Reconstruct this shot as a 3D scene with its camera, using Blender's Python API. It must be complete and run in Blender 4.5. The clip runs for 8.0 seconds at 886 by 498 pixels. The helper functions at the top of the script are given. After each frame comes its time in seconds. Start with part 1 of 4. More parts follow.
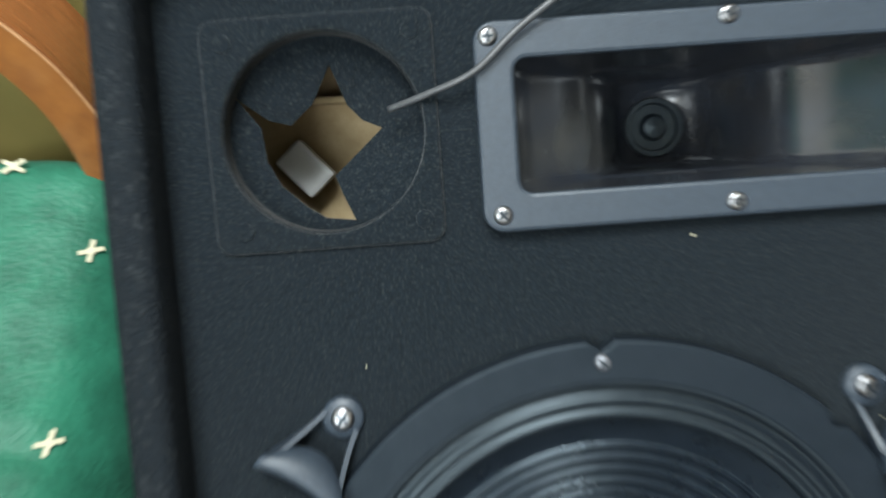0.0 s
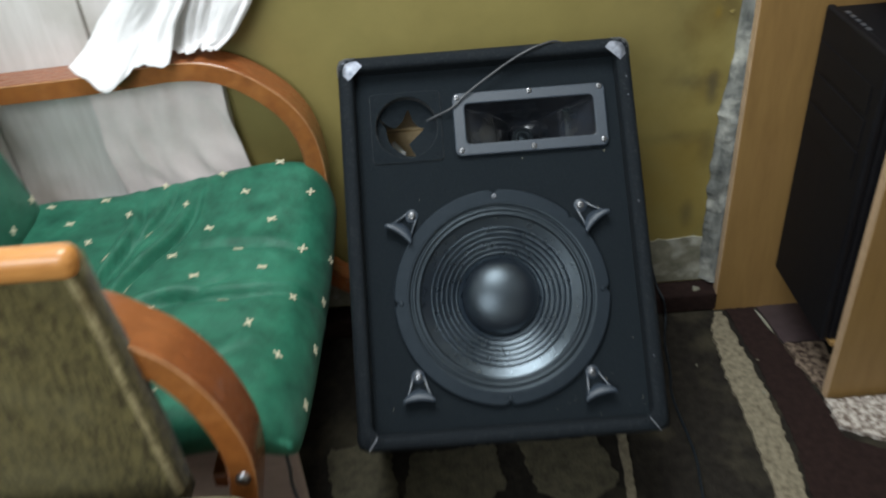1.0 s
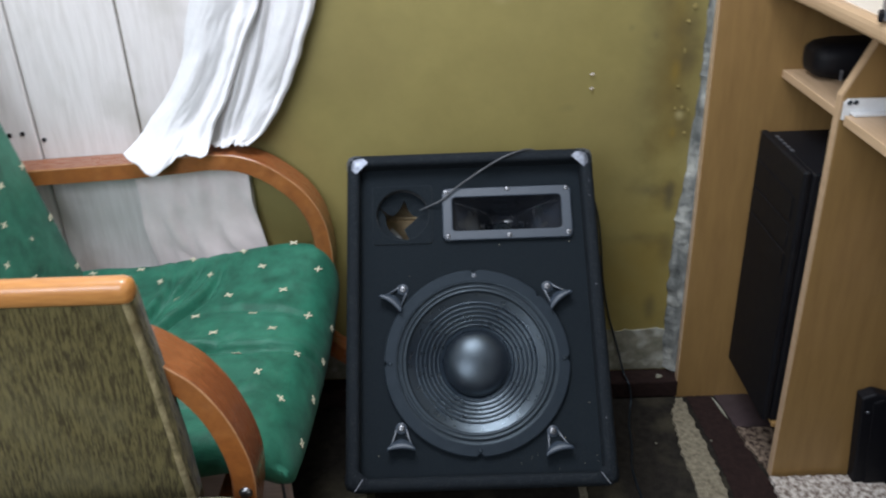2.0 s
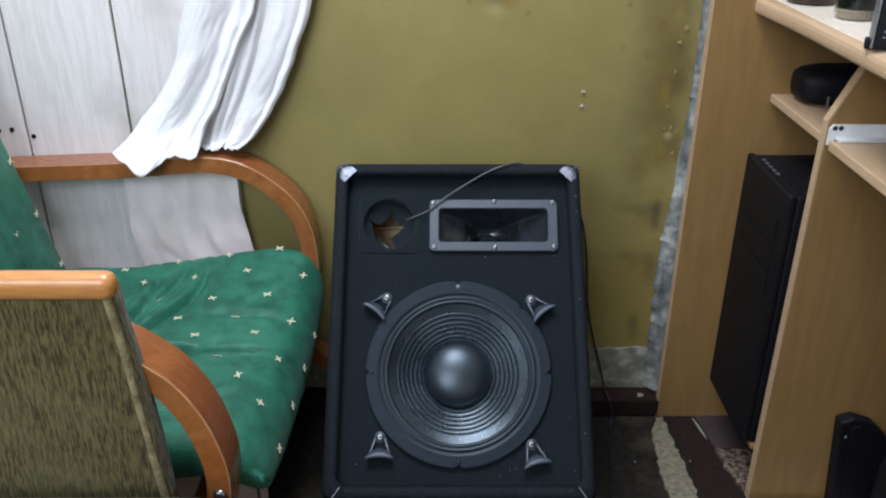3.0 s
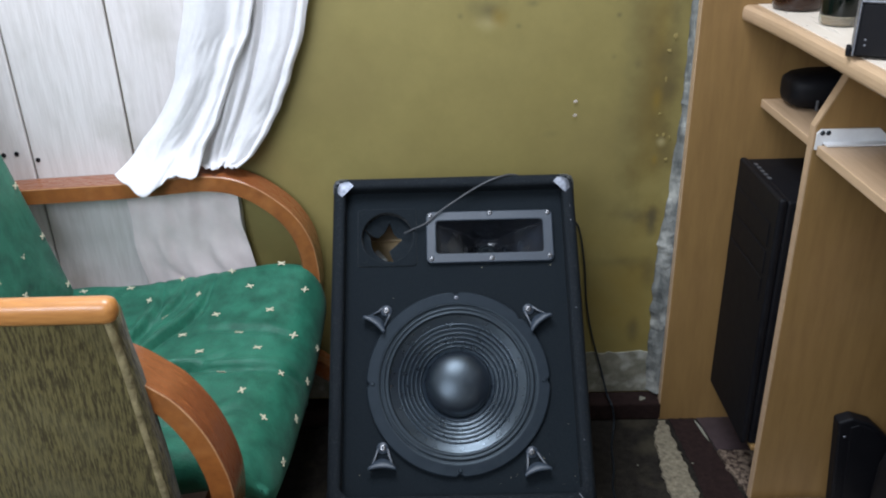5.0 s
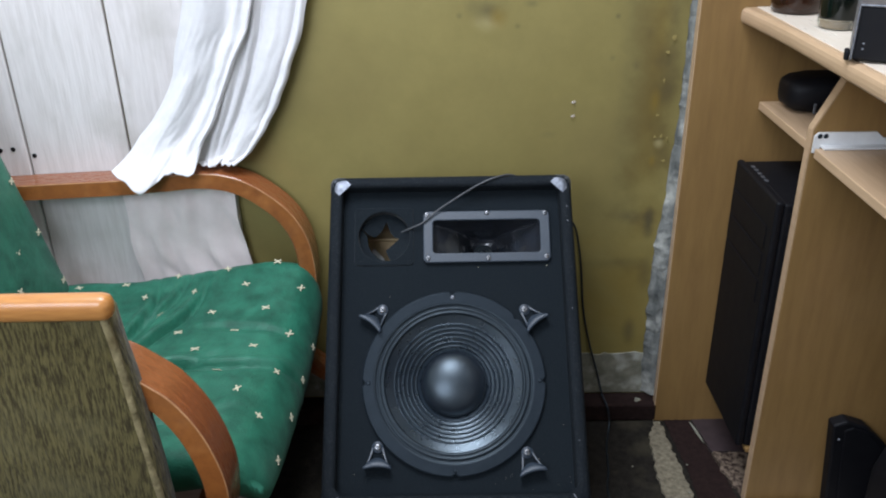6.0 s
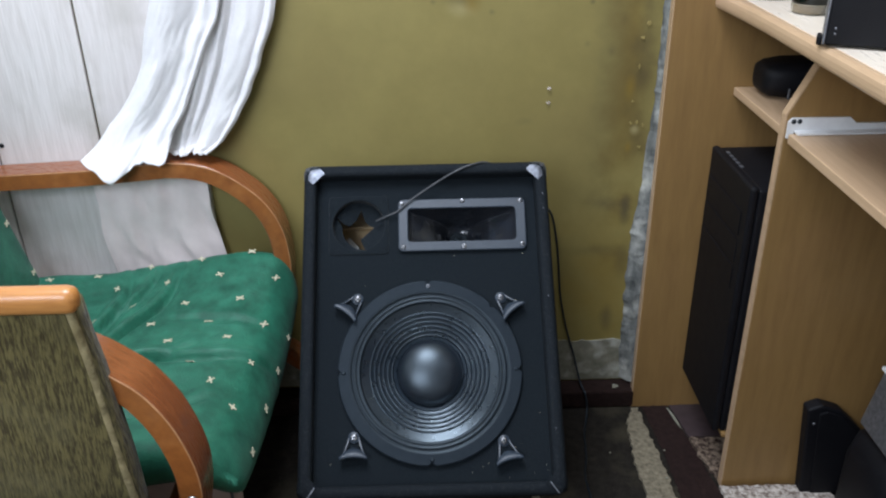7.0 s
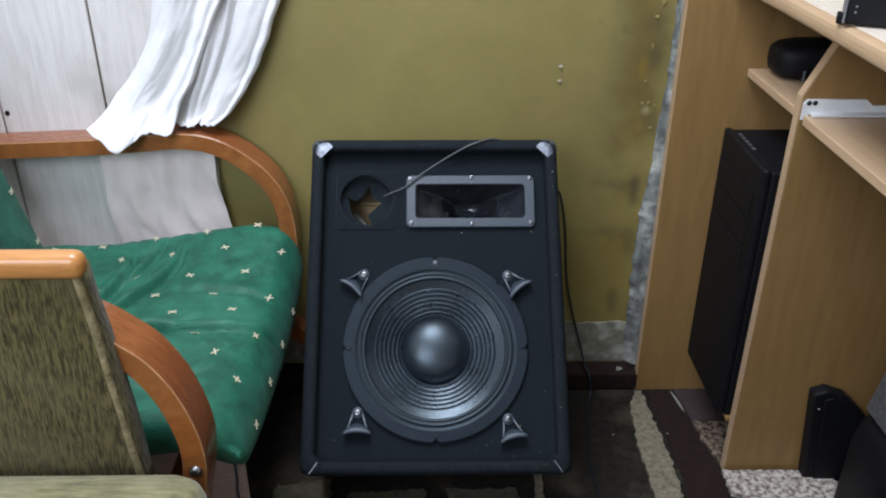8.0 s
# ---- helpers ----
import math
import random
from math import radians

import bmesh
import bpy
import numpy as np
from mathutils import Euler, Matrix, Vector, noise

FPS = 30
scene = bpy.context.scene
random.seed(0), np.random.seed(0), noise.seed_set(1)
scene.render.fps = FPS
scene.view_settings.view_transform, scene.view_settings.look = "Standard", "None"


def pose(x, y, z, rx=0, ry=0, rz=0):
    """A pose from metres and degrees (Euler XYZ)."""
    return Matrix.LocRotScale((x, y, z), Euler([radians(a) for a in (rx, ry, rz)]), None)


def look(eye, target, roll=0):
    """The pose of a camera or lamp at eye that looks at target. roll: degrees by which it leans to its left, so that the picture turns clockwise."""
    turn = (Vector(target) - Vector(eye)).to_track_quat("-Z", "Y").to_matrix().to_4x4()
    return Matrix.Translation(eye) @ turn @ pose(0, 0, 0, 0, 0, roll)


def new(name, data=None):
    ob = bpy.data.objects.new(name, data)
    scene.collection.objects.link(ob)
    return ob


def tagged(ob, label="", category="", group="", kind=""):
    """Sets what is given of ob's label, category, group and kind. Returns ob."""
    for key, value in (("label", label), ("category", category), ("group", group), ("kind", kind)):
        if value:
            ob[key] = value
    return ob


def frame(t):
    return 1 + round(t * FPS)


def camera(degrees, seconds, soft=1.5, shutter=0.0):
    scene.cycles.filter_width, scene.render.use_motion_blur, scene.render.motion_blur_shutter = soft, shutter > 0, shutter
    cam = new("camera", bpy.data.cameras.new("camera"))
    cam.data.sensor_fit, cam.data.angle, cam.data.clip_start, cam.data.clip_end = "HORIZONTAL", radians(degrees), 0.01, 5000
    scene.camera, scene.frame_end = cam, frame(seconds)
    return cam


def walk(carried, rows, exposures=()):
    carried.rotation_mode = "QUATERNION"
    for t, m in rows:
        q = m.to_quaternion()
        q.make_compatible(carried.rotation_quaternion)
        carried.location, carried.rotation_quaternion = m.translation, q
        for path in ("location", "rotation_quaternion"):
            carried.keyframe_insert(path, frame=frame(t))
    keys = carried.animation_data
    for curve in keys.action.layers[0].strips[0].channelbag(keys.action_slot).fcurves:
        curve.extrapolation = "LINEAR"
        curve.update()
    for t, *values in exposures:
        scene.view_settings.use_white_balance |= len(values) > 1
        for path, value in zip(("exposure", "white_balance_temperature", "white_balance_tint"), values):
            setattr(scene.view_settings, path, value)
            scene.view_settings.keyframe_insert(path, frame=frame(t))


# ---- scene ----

# ---- camera and its walk ----
cam = camera(55.75, 8.0, soft=2.0, shutter=0.5)
ROWS = [
    (0, -0.0724, -0.0034, 0.7602, -0.93, 43.50, -3.47),
    (0.1, -0.0657, -0.0530, 0.7858, 0.10, 45.11, -4.94),
    (0.3, -0.0552, -0.1802, 0.8304, 1.83, 49.53, -9.16),
    (0.4, -0.0474, -0.2526, 0.8644, 1.47, 50.21, -10.46),
    (0.5, -0.0420, -0.3365, 0.8998, 1.46, 50.77, -10.30),
    (0.6, -0.0490, -0.4304, 0.9433, 1.18, 51.64, -9.78),
    (0.8, -0.0514, -0.6338, 1.0262, -0.32, 54.66, -6.02),
    (1, -0.0656, -0.7998, 1.0828, 0.75, 54.66, -4.87),
    (1.2, -0.0619, -0.8892, 1.1040, -2.30, 57.22, -0.48),
    (1.5, -0.0611, -0.9942, 1.1235, -0.71, 60.57, 2.06),
    (2, -0.0340, -1.0104, 1.1313, 0.73, 62.75, -2.32),
    (2.2, -0.0449, -0.9965, 1.1245, -0.70, 62.47, -3.26),
    (3.5, -0.0162, -1.0313, 1.1233, 0.57, 64.54, 1.42),
    (4, -0.0137, -1.0330, 1.1379, 0.48, 63.94, -0.38),
    (4.5, -0.0042, -1.0321, 1.1486, 0.80, 64.03, -1.95),
    (6, -0.0057, -1.0303, 1.1485, 0.41, 63.97, -1.09),
    (6.5, 0.0029, -1.0290, 1.1539, 0.24, 63.97, -1.58),
    (7, 0.0062, -1.0209, 1.1451, -0.93, 63.10, -0.97),
    (7.5, 0.0009, -1.0179, 1.1307, -0.93, 62.06, -0.08),
    (8, -0.0051, -1.0177, 1.1273, -0.85, 62.09, 0.18),
]
walk(cam, [(t, pose(x, y, z, 0, 0, yaw) @ pose(0, 0, 0, pitch) @ pose(0, 0, 0, 0, 0, roll))
           for t, x, y, z, yaw, pitch, roll in ROWS], [(0.0, 0.7, 6800, 0), (0.3, 0.26, 6900, -4), (0.5, 0.24, 6900, -4), (1.0, -0.06, 6750, 3), (1.5, -0.12, 6500, 9), (2.2, -0.1, 6300, 9), (3.5, -0.08, 6150, 9), (8.0, -0.1, 6200, 9)])

# ---- light ----
world = bpy.data.worlds.new("world")
scene.world = world
world.use_nodes = True
world.node_tree.nodes["Background"].inputs[0].default_value = (0.8, 0.9, 1.0, 1)
world.node_tree.nodes["Background"].inputs[1].default_value = 0.15
LAMP = (-0.25, -0.2, 2.32)
ceiling_bulb = bpy.data.lights.new("ceiling_bulb", "AREA")
ceiling_bulb.shape, ceiling_bulb.size, ceiling_bulb.energy = "DISK", 0.95, 48
ceiling_bulb.color = (0.86, 0.9, 1.0)
new("ceiling_bulb", ceiling_bulb).matrix_world = look(LAMP, (LAMP[0], LAMP[1], 0))
# soft frontal fill, added; no window is known on this unseen side
fill_light = bpy.data.lights.new("fill_light", "AREA")
fill_light.shape, fill_light.size, fill_light.size_y, fill_light.energy = "RECTANGLE", 1.15, 1.05, 44
fill_light.color = (0.82, 0.88, 1.0)
new("fill_light", fill_light).matrix_world = look((-1.0, -2.08, 1.8), (-0.6, 0.5, 0.8))


# ---- materials ----
def material(name, color, rough=0.6, color2=None, scale=20.0, stretch=(1, 1, 1), metal=0.0, bump=0.0, bump_scale=None,
             stain=None, stain_scale=3.0, stain_amount=0.5, sheen=0.0, coat=0.0, spec=0.5, tint=(1, 1, 1), span=(0.3, 0.7)):
    m = bpy.data.materials.new(name)
    m.use_nodes = True
    nt = m.node_tree
    n, l = nt.nodes, nt.links
    b = n["Principled BSDF"]
    b.inputs["Roughness"].default_value = rough
    b.inputs["Metallic"].default_value = metal
    b.inputs["Specular IOR Level"].default_value = spec
    b.inputs["Specular Tint"].default_value = (*tint, 1)
    b.inputs["Sheen Weight"].default_value = sheen
    b.inputs["Coat Weight"].default_value = coat
    tc = n.new("ShaderNodeTexCoord")
    mp = n.new("ShaderNodeMapping")
    mp.inputs["Scale"].default_value = stretch
    l.new(tc.outputs["Object"], mp.inputs[0])
    no = n.new("ShaderNodeTexNoise")
    no.inputs["Scale"].default_value, no.inputs["Detail"].default_value = scale, 6
    no.inputs["Roughness"].default_value = 0.65
    l.new(mp.outputs[0], no.inputs["Vector"])
    mix = n.new("ShaderNodeMix")
    mix.data_type = "RGBA"
    ramp = n.new("ShaderNodeMapRange")
    ramp.inputs[1].default_value, ramp.inputs[2].default_value = span
    l.new(no.outputs["Fac"], ramp.inputs[0])
    l.new(ramp.outputs[0], mix.inputs[0])
    c2 = color2 or tuple(0.75 * c for c in color)
    mix.inputs[6].default_value, mix.inputs[7].default_value = (*color, 1), (*c2, 1)
    out = mix.outputs[2]
    if stain:
        n2 = n.new("ShaderNodeTexNoise")
        n2.inputs["Scale"].default_value, n2.inputs["Detail"].default_value = stain_scale, 8
        l.new(tc.outputs["Object"], n2.inputs["Vector"])
        r2 = n.new("ShaderNodeMapRange")
        r2.inputs[1].default_value, r2.inputs[2].default_value = 0.52, 0.72
        r2.inputs[4].default_value = stain_amount
        l.new(n2.outputs["Fac"], r2.inputs[0])
        m2 = n.new("ShaderNodeMix")
        m2.data_type = "RGBA"
        l.new(r2.outputs[0], m2.inputs[0])
        l.new(out, m2.inputs[6])
        m2.inputs[7].default_value = (*stain, 1)
        out = m2.outputs[2]
    l.new(out, b.inputs["Base Color"])
    rr = n.new("ShaderNodeMapRange")
    rr.inputs[3].default_value, rr.inputs[4].default_value = max(0.02, rough - 0.08), min(1, rough + 0.1)
    l.new(no.outputs["Fac"], rr.inputs[0])
    l.new(rr.outputs[0], b.inputs["Roughness"])
    if bump:
        nb = n.new("ShaderNodeTexNoise")
        nb.inputs["Scale"].default_value, nb.inputs["Detail"].default_value = bump_scale or scale, 4
        l.new(mp.outputs[0], nb.inputs["Vector"])
        bp = n.new("ShaderNodeBump")
        bp.inputs["Strength"].default_value, bp.inputs["Distance"].default_value = bump, 0.003
        l.new(nb.outputs["Fac"], bp.inputs["Height"])
        l.new(bp.outputs[0], b.inputs["Normal"])
    return m


CARPET_BLACK = material("black_carpet", (0.0068, 0.0112, 0.0156), 0.95, (0.0028, 0.0047, 0.0068), 380, bump=0.45, bump_scale=760, sheen=0.15,
                        stain=(0.05, 0.06, 0.06), stain_scale=760, stain_amount=0.45, spec=0.1)
VINYL_BLACK = material("black_rim_carpet", (0.0064, 0.0102, 0.0142), 0.8, (0.0028, 0.0042, 0.006), 300, bump=0.5, bump_scale=700,
                       stain=(0.038, 0.045, 0.05), stain_scale=300, stain_amount=0.5, spec=0.2)
PLASTIC_GREY = material("grey_plastic", (0.032, 0.044, 0.06), 0.42, (0.022, 0.031, 0.044), 320, bump=0.08, bump_scale=900)
PLASTIC_GLOSS = material("glossy_black_plastic", (0.02, 0.025, 0.034), 0.17, (0.02, 0.02, 0.022), 40, stain=(0.12, 0.115, 0.09), stain_scale=13, stain_amount=0.35, spec=0.8)
# next four: cool blue of reflected light put into colours and specular tint
CONE_PAPER = material("coated_black_cone", (0.0042, 0.007, 0.0115), 0.28, (0.007, 0.011, 0.0175), 70, bump=0.1, bump_scale=200, spec=1.0, tint=(0.75, 0.9, 1.0))
DOME = material("satin_black_dome", (0.006, 0.0085, 0.013), 0.36, (0.009, 0.012, 0.017), 60, spec=0.85, tint=(0.75, 0.9, 1.0))
RUBBER = material("black_rubber", (0.007, 0.010, 0.014), 0.36, (0.011, 0.015, 0.019), 90, tint=(0.75, 0.9, 1.0))
BASKET = material("painted_steel_basket", (0.0115, 0.0155, 0.021), 0.5, (0.008, 0.0115, 0.016), 90, bump=0.12, spec=0.2, tint=(0.75, 0.9, 1.0))
CHROME = material("worn_chrome", (0.34, 0.34, 0.35), 0.3, (0.22, 0.22, 0.23), 60, metal=1.0)
DULL_METAL = material("scratched_metal", (0.3, 0.31, 0.34), 0.5, (0.16, 0.17, 0.19), 120, metal=0.85)
CORNER = material("scuffed_dull_steel", (0.27, 0.285, 0.325), 0.45, (0.08, 0.09, 0.11), 90, metal=0.7, bump=0.2)
CABLE = material("black_cable", (0.075, 0.078, 0.085), 0.38, (0.045, 0.047, 0.05), 50)
CARDBOARD = material("tan_fibreboard", (0.56, 0.43, 0.25), 0.85, (0.44, 0.32, 0.17), 90, bump=0.3)
# darker second tone paints in the silky cloth's uneven sheen
GREEN = material("green_upholstery", (0.027, 0.165, 0.1), 0.5, (0.009, 0.07, 0.042), 26, bump=0.35, bump_scale=300, sheen=0.04,
                 stain=(0.05, 0.245, 0.155), stain_scale=7, stain_amount=0.5, spec=0.32)
THREAD = material("cream_thread", (0.62, 0.58, 0.42), 0.85, (0.5, 0.46, 0.32), 300)
BENTWOOD = material("reddish_varnished_wood", (0.33, 0.11, 0.036), 0.27, (0.15, 0.043, 0.0135), 14, (3, 34, 3), coat=0.35, bump=0.06, stain=(0.34, 0.13, 0.045), stain_scale=9, stain_amount=0.5)
ARM_EDGE = material("laminated_beech_edge", (0.33, 0.115, 0.026), 0.38, (0.2, 0.062, 0.014), 14, (3, 3, 3), coat=0.25, stain=(0.5, 0.22, 0.075), stain_scale=30, stain_amount=0.25)
WORN_GLINT_WOOD = material("worn_glint_wood", (0.5, 0.27, 0.13), 0.5, (0.3, 0.13, 0.05), 60)
PLANK = material("pale_pinkish_plank", (0.58, 0.46, 0.41), 0.7, (0.45, 0.35, 0.3), 12, (2, 2, 12), bump=0.2)
PALE_WOOD = material("honey_varnished_wood", (0.5, 0.225, 0.062), 0.33, (0.38, 0.155, 0.04), 14, (2, 14, 14), coat=0.25)
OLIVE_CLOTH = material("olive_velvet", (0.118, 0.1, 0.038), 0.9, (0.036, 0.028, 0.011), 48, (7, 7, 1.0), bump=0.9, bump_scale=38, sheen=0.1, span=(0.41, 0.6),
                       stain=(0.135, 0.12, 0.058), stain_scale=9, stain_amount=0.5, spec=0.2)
# about twice as light as the backrest velvet
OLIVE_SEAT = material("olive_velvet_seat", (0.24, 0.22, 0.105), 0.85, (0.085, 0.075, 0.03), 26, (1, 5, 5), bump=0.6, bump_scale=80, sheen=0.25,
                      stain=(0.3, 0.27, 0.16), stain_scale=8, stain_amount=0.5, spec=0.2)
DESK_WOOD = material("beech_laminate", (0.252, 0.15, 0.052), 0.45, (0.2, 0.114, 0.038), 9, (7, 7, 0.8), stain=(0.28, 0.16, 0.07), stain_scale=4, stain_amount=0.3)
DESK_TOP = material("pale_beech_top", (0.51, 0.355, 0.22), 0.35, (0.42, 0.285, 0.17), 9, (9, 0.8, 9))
# beech lightened to near-white: the desktop's bright reflection is in the colour
DESK_GLARE = material("beech_surface_with_glare", (0.82, 0.74, 0.63), 0.28, (0.74, 0.65, 0.53), 9, (9, 0.8, 9), stain=(0.6, 0.46, 0.33), stain_scale=6, stain_amount=0.5)
WALL_OLIVE = material("olive_wall_paint", (0.245, 0.2, 0.062), 0.58, (0.208, 0.168, 0.05), 9, bump=0.12, bump_scale=40,
                      stain=(0.16, 0.12, 0.04), stain_scale=2.6, stain_amount=0.4)


def stain_spots(m, spots):
    """Adds worn and sooty spots (x, z, width, height, colour, strength) with ragged edges to a wall's paint."""
    nt = m.node_tree
    n, l = nt.nodes, nt.links
    b = n["Principled BSDF"]
    src = b.inputs["Base Color"].links[0].from_socket
    tc = n.new("ShaderNodeTexCoord")
    wob = n.new("ShaderNodeTexNoise")
    wob.inputs["Scale"].default_value, wob.inputs["Detail"].default_value = 15, 5
    l.new(tc.outputs["Object"], wob.inputs["Vector"])
    for x, z, w, h, col, strength in spots:
        mp = n.new("ShaderNodeMapping")
        mp.vector_type = "TEXTURE"
        mp.inputs["Location"].default_value = (x, WALL_Y, z)
        mp.inputs["Scale"].default_value = (w, 1.0, h)
        l.new(tc.outputs["Object"], mp.inputs[0])
        ln = n.new("ShaderNodeVectorMath")
        ln.operation = "LENGTH"
        l.new(mp.outputs[0], ln.inputs[0])
        ad = n.new("ShaderNodeMath")
        ad.operation = "MULTIPLY_ADD"
        ad.inputs[1].default_value = 1.7
        l.new(wob.outputs["Fac"], ad.inputs[0])
        l.new(ln.outputs["Value"], ad.inputs[2])
        mr = n.new("ShaderNodeMapRange")
        mr.interpolation_type = "SMOOTHSTEP"
        mr.inputs[1].default_value, mr.inputs[2].default_value = 1.9, 0.6
        mr.inputs[3].default_value, mr.inputs[4].default_value = 0.0, strength
        l.new(ad.outputs[0], mr.inputs[0])
        mx = n.new("ShaderNodeMix")
        mx.data_type = "RGBA"
        l.new(mr.outputs[0], mx.inputs[0])
        l.new(src, mx.inputs[6])
        mx.inputs[7].default_value = (*col, 1)
        src = mx.outputs[2]
    l.new(src, b.inputs["Base Color"])


WALL_Y = 0.4985
DARK_SPOT, PALE_SPOT, OCHRE_SPOT = (0.06, 0.05, 0.025), (0.42, 0.36, 0.17), (0.2, 0.13, 0.018)
stain_spots(WALL_OLIVE, [(0.07, 0.852, 0.036, 0.022, PALE_SPOT, 0.5), (0.072, 0.874, 0.04, 0.03, DARK_SPOT, 0.6), (0.09, 0.862, 0.022, 0.026, OCHRE_SPOT, 0.9), (0.02, 0.865, 0.008, 0.008, DARK_SPOT, 0.4), (0.125, 0.845, 0.008, 0.007, DARK_SPOT, 0.4), (0.15, 0.885, 0.016, 0.01, DARK_SPOT, 0.4),
                         (0.305, 0.86, 0.008, 0.008, DARK_SPOT, 0.7), (0.345, 0.77, 0.012, 0.016, DARK_SPOT, 0.55), (0.30, 0.785, 0.01, 0.01, DARK_SPOT, 0.35), (0.365, 0.83, 0.012, 0.016, DARK_SPOT, 0.45),
                         (0.36, 0.3, 0.12, 0.3, OCHRE_SPOT, 0.55), (0.385, 0.80, 0.06, 0.5, OCHRE_SPOT, 0.85), (0.365, 0.78, 0.085, 0.5, DARK_SPOT, 0.42), (0.408, 0.9, 0.035, 0.5, DARK_SPOT, 0.6), (0.352, 0.468, 0.04, 0.025, DARK_SPOT, 0.55),
                         (0.395, 0.45, 0.014, 0.05, DARK_SPOT, 0.8), (0.34, 0.365, 0.10, 0.022, DARK_SPOT, 0.4), (0.40, 0.34, 0.02, 0.06, DARK_SPOT, 0.35),
                         (0.375, 0.2, 0.02, 0.035, DARK_SPOT, 0.6), (0.33, 0.48, 0.10, 0.09, DARK_SPOT, 0.25), (0.40, 0.62, 0.012, 0.012, PALE_SPOT, 0.6),
                         (0.39, 0.585, 0.008, 0.014, OCHRE_SPOT, 0.9), (0.385, 0.7, 0.012, 0.03, OCHRE_SPOT, 0.8), (0.19, 0.64, 0.02, 0.012, DARK_SPOT, 0.2)])
PLASTER = material("peeling_plaster", (0.22, 0.225, 0.205), 0.85, (0.045, 0.05, 0.048), 24, (1.6, 1.6, 0.6), bump=0.5, bump_scale=60, stain=(0.48, 0.48, 0.43), stain_scale=20, stain_amount=0.8)
FLAKE = material("ochre_paint_flake", (0.33, 0.26, 0.09), 0.7, (0.2, 0.15, 0.04), 60, bump=0.3)
BASEBOARD = material("dirty_skirting_paint", (0.26, 0.25, 0.19), 0.85, (0.12, 0.115, 0.08), 30, bump=0.5, bump_scale=50, stain=(0.46, 0.46, 0.4), stain_scale=26, stain_amount=0.75)
BOARD_WHITE = material("whitewashed_board", (0.69, 0.645, 0.625), 0.5, (0.53, 0.485, 0.455), 16, (7, 7, 0.6), bump=0.25, bump_scale=40, span=(0.4, 0.85),
                       stain=(0.46, 0.43, 0.39), stain_scale=7, stain_amount=0.7)
CURTAIN = material("white_cotton", (0.73, 0.715, 0.715), 0.9, (0.67, 0.655, 0.655), 60, bump=0.1, bump_scale=300, sheen=0.2)
FLOOR = material("dark_brown_carpet", (0.026, 0.0225, 0.018), 0.95, (0.011, 0.0095, 0.008), 60, bump=0.8, bump_scale=220,
                 stain=(0.085, 0.075, 0.048), stain_scale=9, stain_amount=0.55, spec=0.08)
PILE_BEIGE = material("beige_carpet_pile", (0.27, 0.235, 0.165), 0.95, (0.1, 0.083, 0.055), 110, bump=0.9, bump_scale=260, spec=0.2)
PILE_SPECK = material("speckled_carpet_pile", (0.56, 0.51, 0.45), 0.95, (0.14, 0.105, 0.085), 95, bump=0.9, bump_scale=200, spec=0.2, span=(0.4, 0.6))
PILE_BROWN = material("dark_brown_pile", (0.026, 0.0145, 0.0125), 0.92, (0.014, 0.008, 0.007), 80, bump=0.6, bump_scale=200, spec=0.12)
PILE_DARK = material("dark_speckled_pile", (0.2, 0.15, 0.11), 0.95, (0.025, 0.015, 0.012), 90, bump=0.9, bump_scale=200, spec=0.1, span=(0.42, 0.6))
MAT_PLUM = material("plum_brown_mat", (0.05, 0.034, 0.036), 0.5, (0.03, 0.02, 0.021), 40, bump=0.2)
BLACK_CASE = material("black_case", (0.0035, 0.0035, 0.005), 0.55, (0.006, 0.006, 0.0075), 40, spec=0.2)
WHITE_METAL = material("white_enamel_rail", (0.72, 0.73, 0.72), 0.35, (0.6, 0.6, 0.6), 30)
# light paint for the unseen walls, chosen to bounce light back
BOUNCE_WALL = material("bounce_wall_paint", (0.72, 0.7, 0.66), 0.8, (0.64, 0.62, 0.58), 6)
CEILING = material("ceiling_paint", (0.75, 0.75, 0.72), 0.85, (0.68, 0.68, 0.65), 5)


# ---- building helpers ----
def part(name, bm, mat, parent=None, label="", smooth=False):
    me = bpy.data.meshes.new(name)
    bmesh.ops.recalc_face_normals(bm, faces=bm.faces)
    if smooth:
        for f in bm.faces:
            f.smooth = True
    bm.to_mesh(me)
    bm.free()
    me.materials.append(mat)
    ob = new(name, me)
    ob.parent = parent
    if label:
        ob["label"] = label
    return ob


def thing(name, m, label, category, group="", kind=""):
    ob = new(name)
    ob.matrix_world = m
    return tagged(ob, label, category, group, kind)


def box(x0, x1, y0, y1, z0, z1, bevel=0.0, seg=2, bm=None, m=None):
    bm = bm or bmesh.new()
    r = bmesh.ops.create_cube(bm, size=1)
    vs = r["verts"]
    for v in vs:
        v.co = Vector(((x0 + x1) / 2 + v.co.x * (x1 - x0), (y0 + y1) / 2 + v.co.y * (y1 - y0), (z0 + z1) / 2 + v.co.z * (z1 - z0)))
        if m:
            v.co = m @ v.co
    if bevel:
        es = list({e for v in vs for e in v.link_edges})
        bmesh.ops.bevel(bm, geom=es, offset=bevel, segments=seg, affect="EDGES", profile=0.5)
    return bm


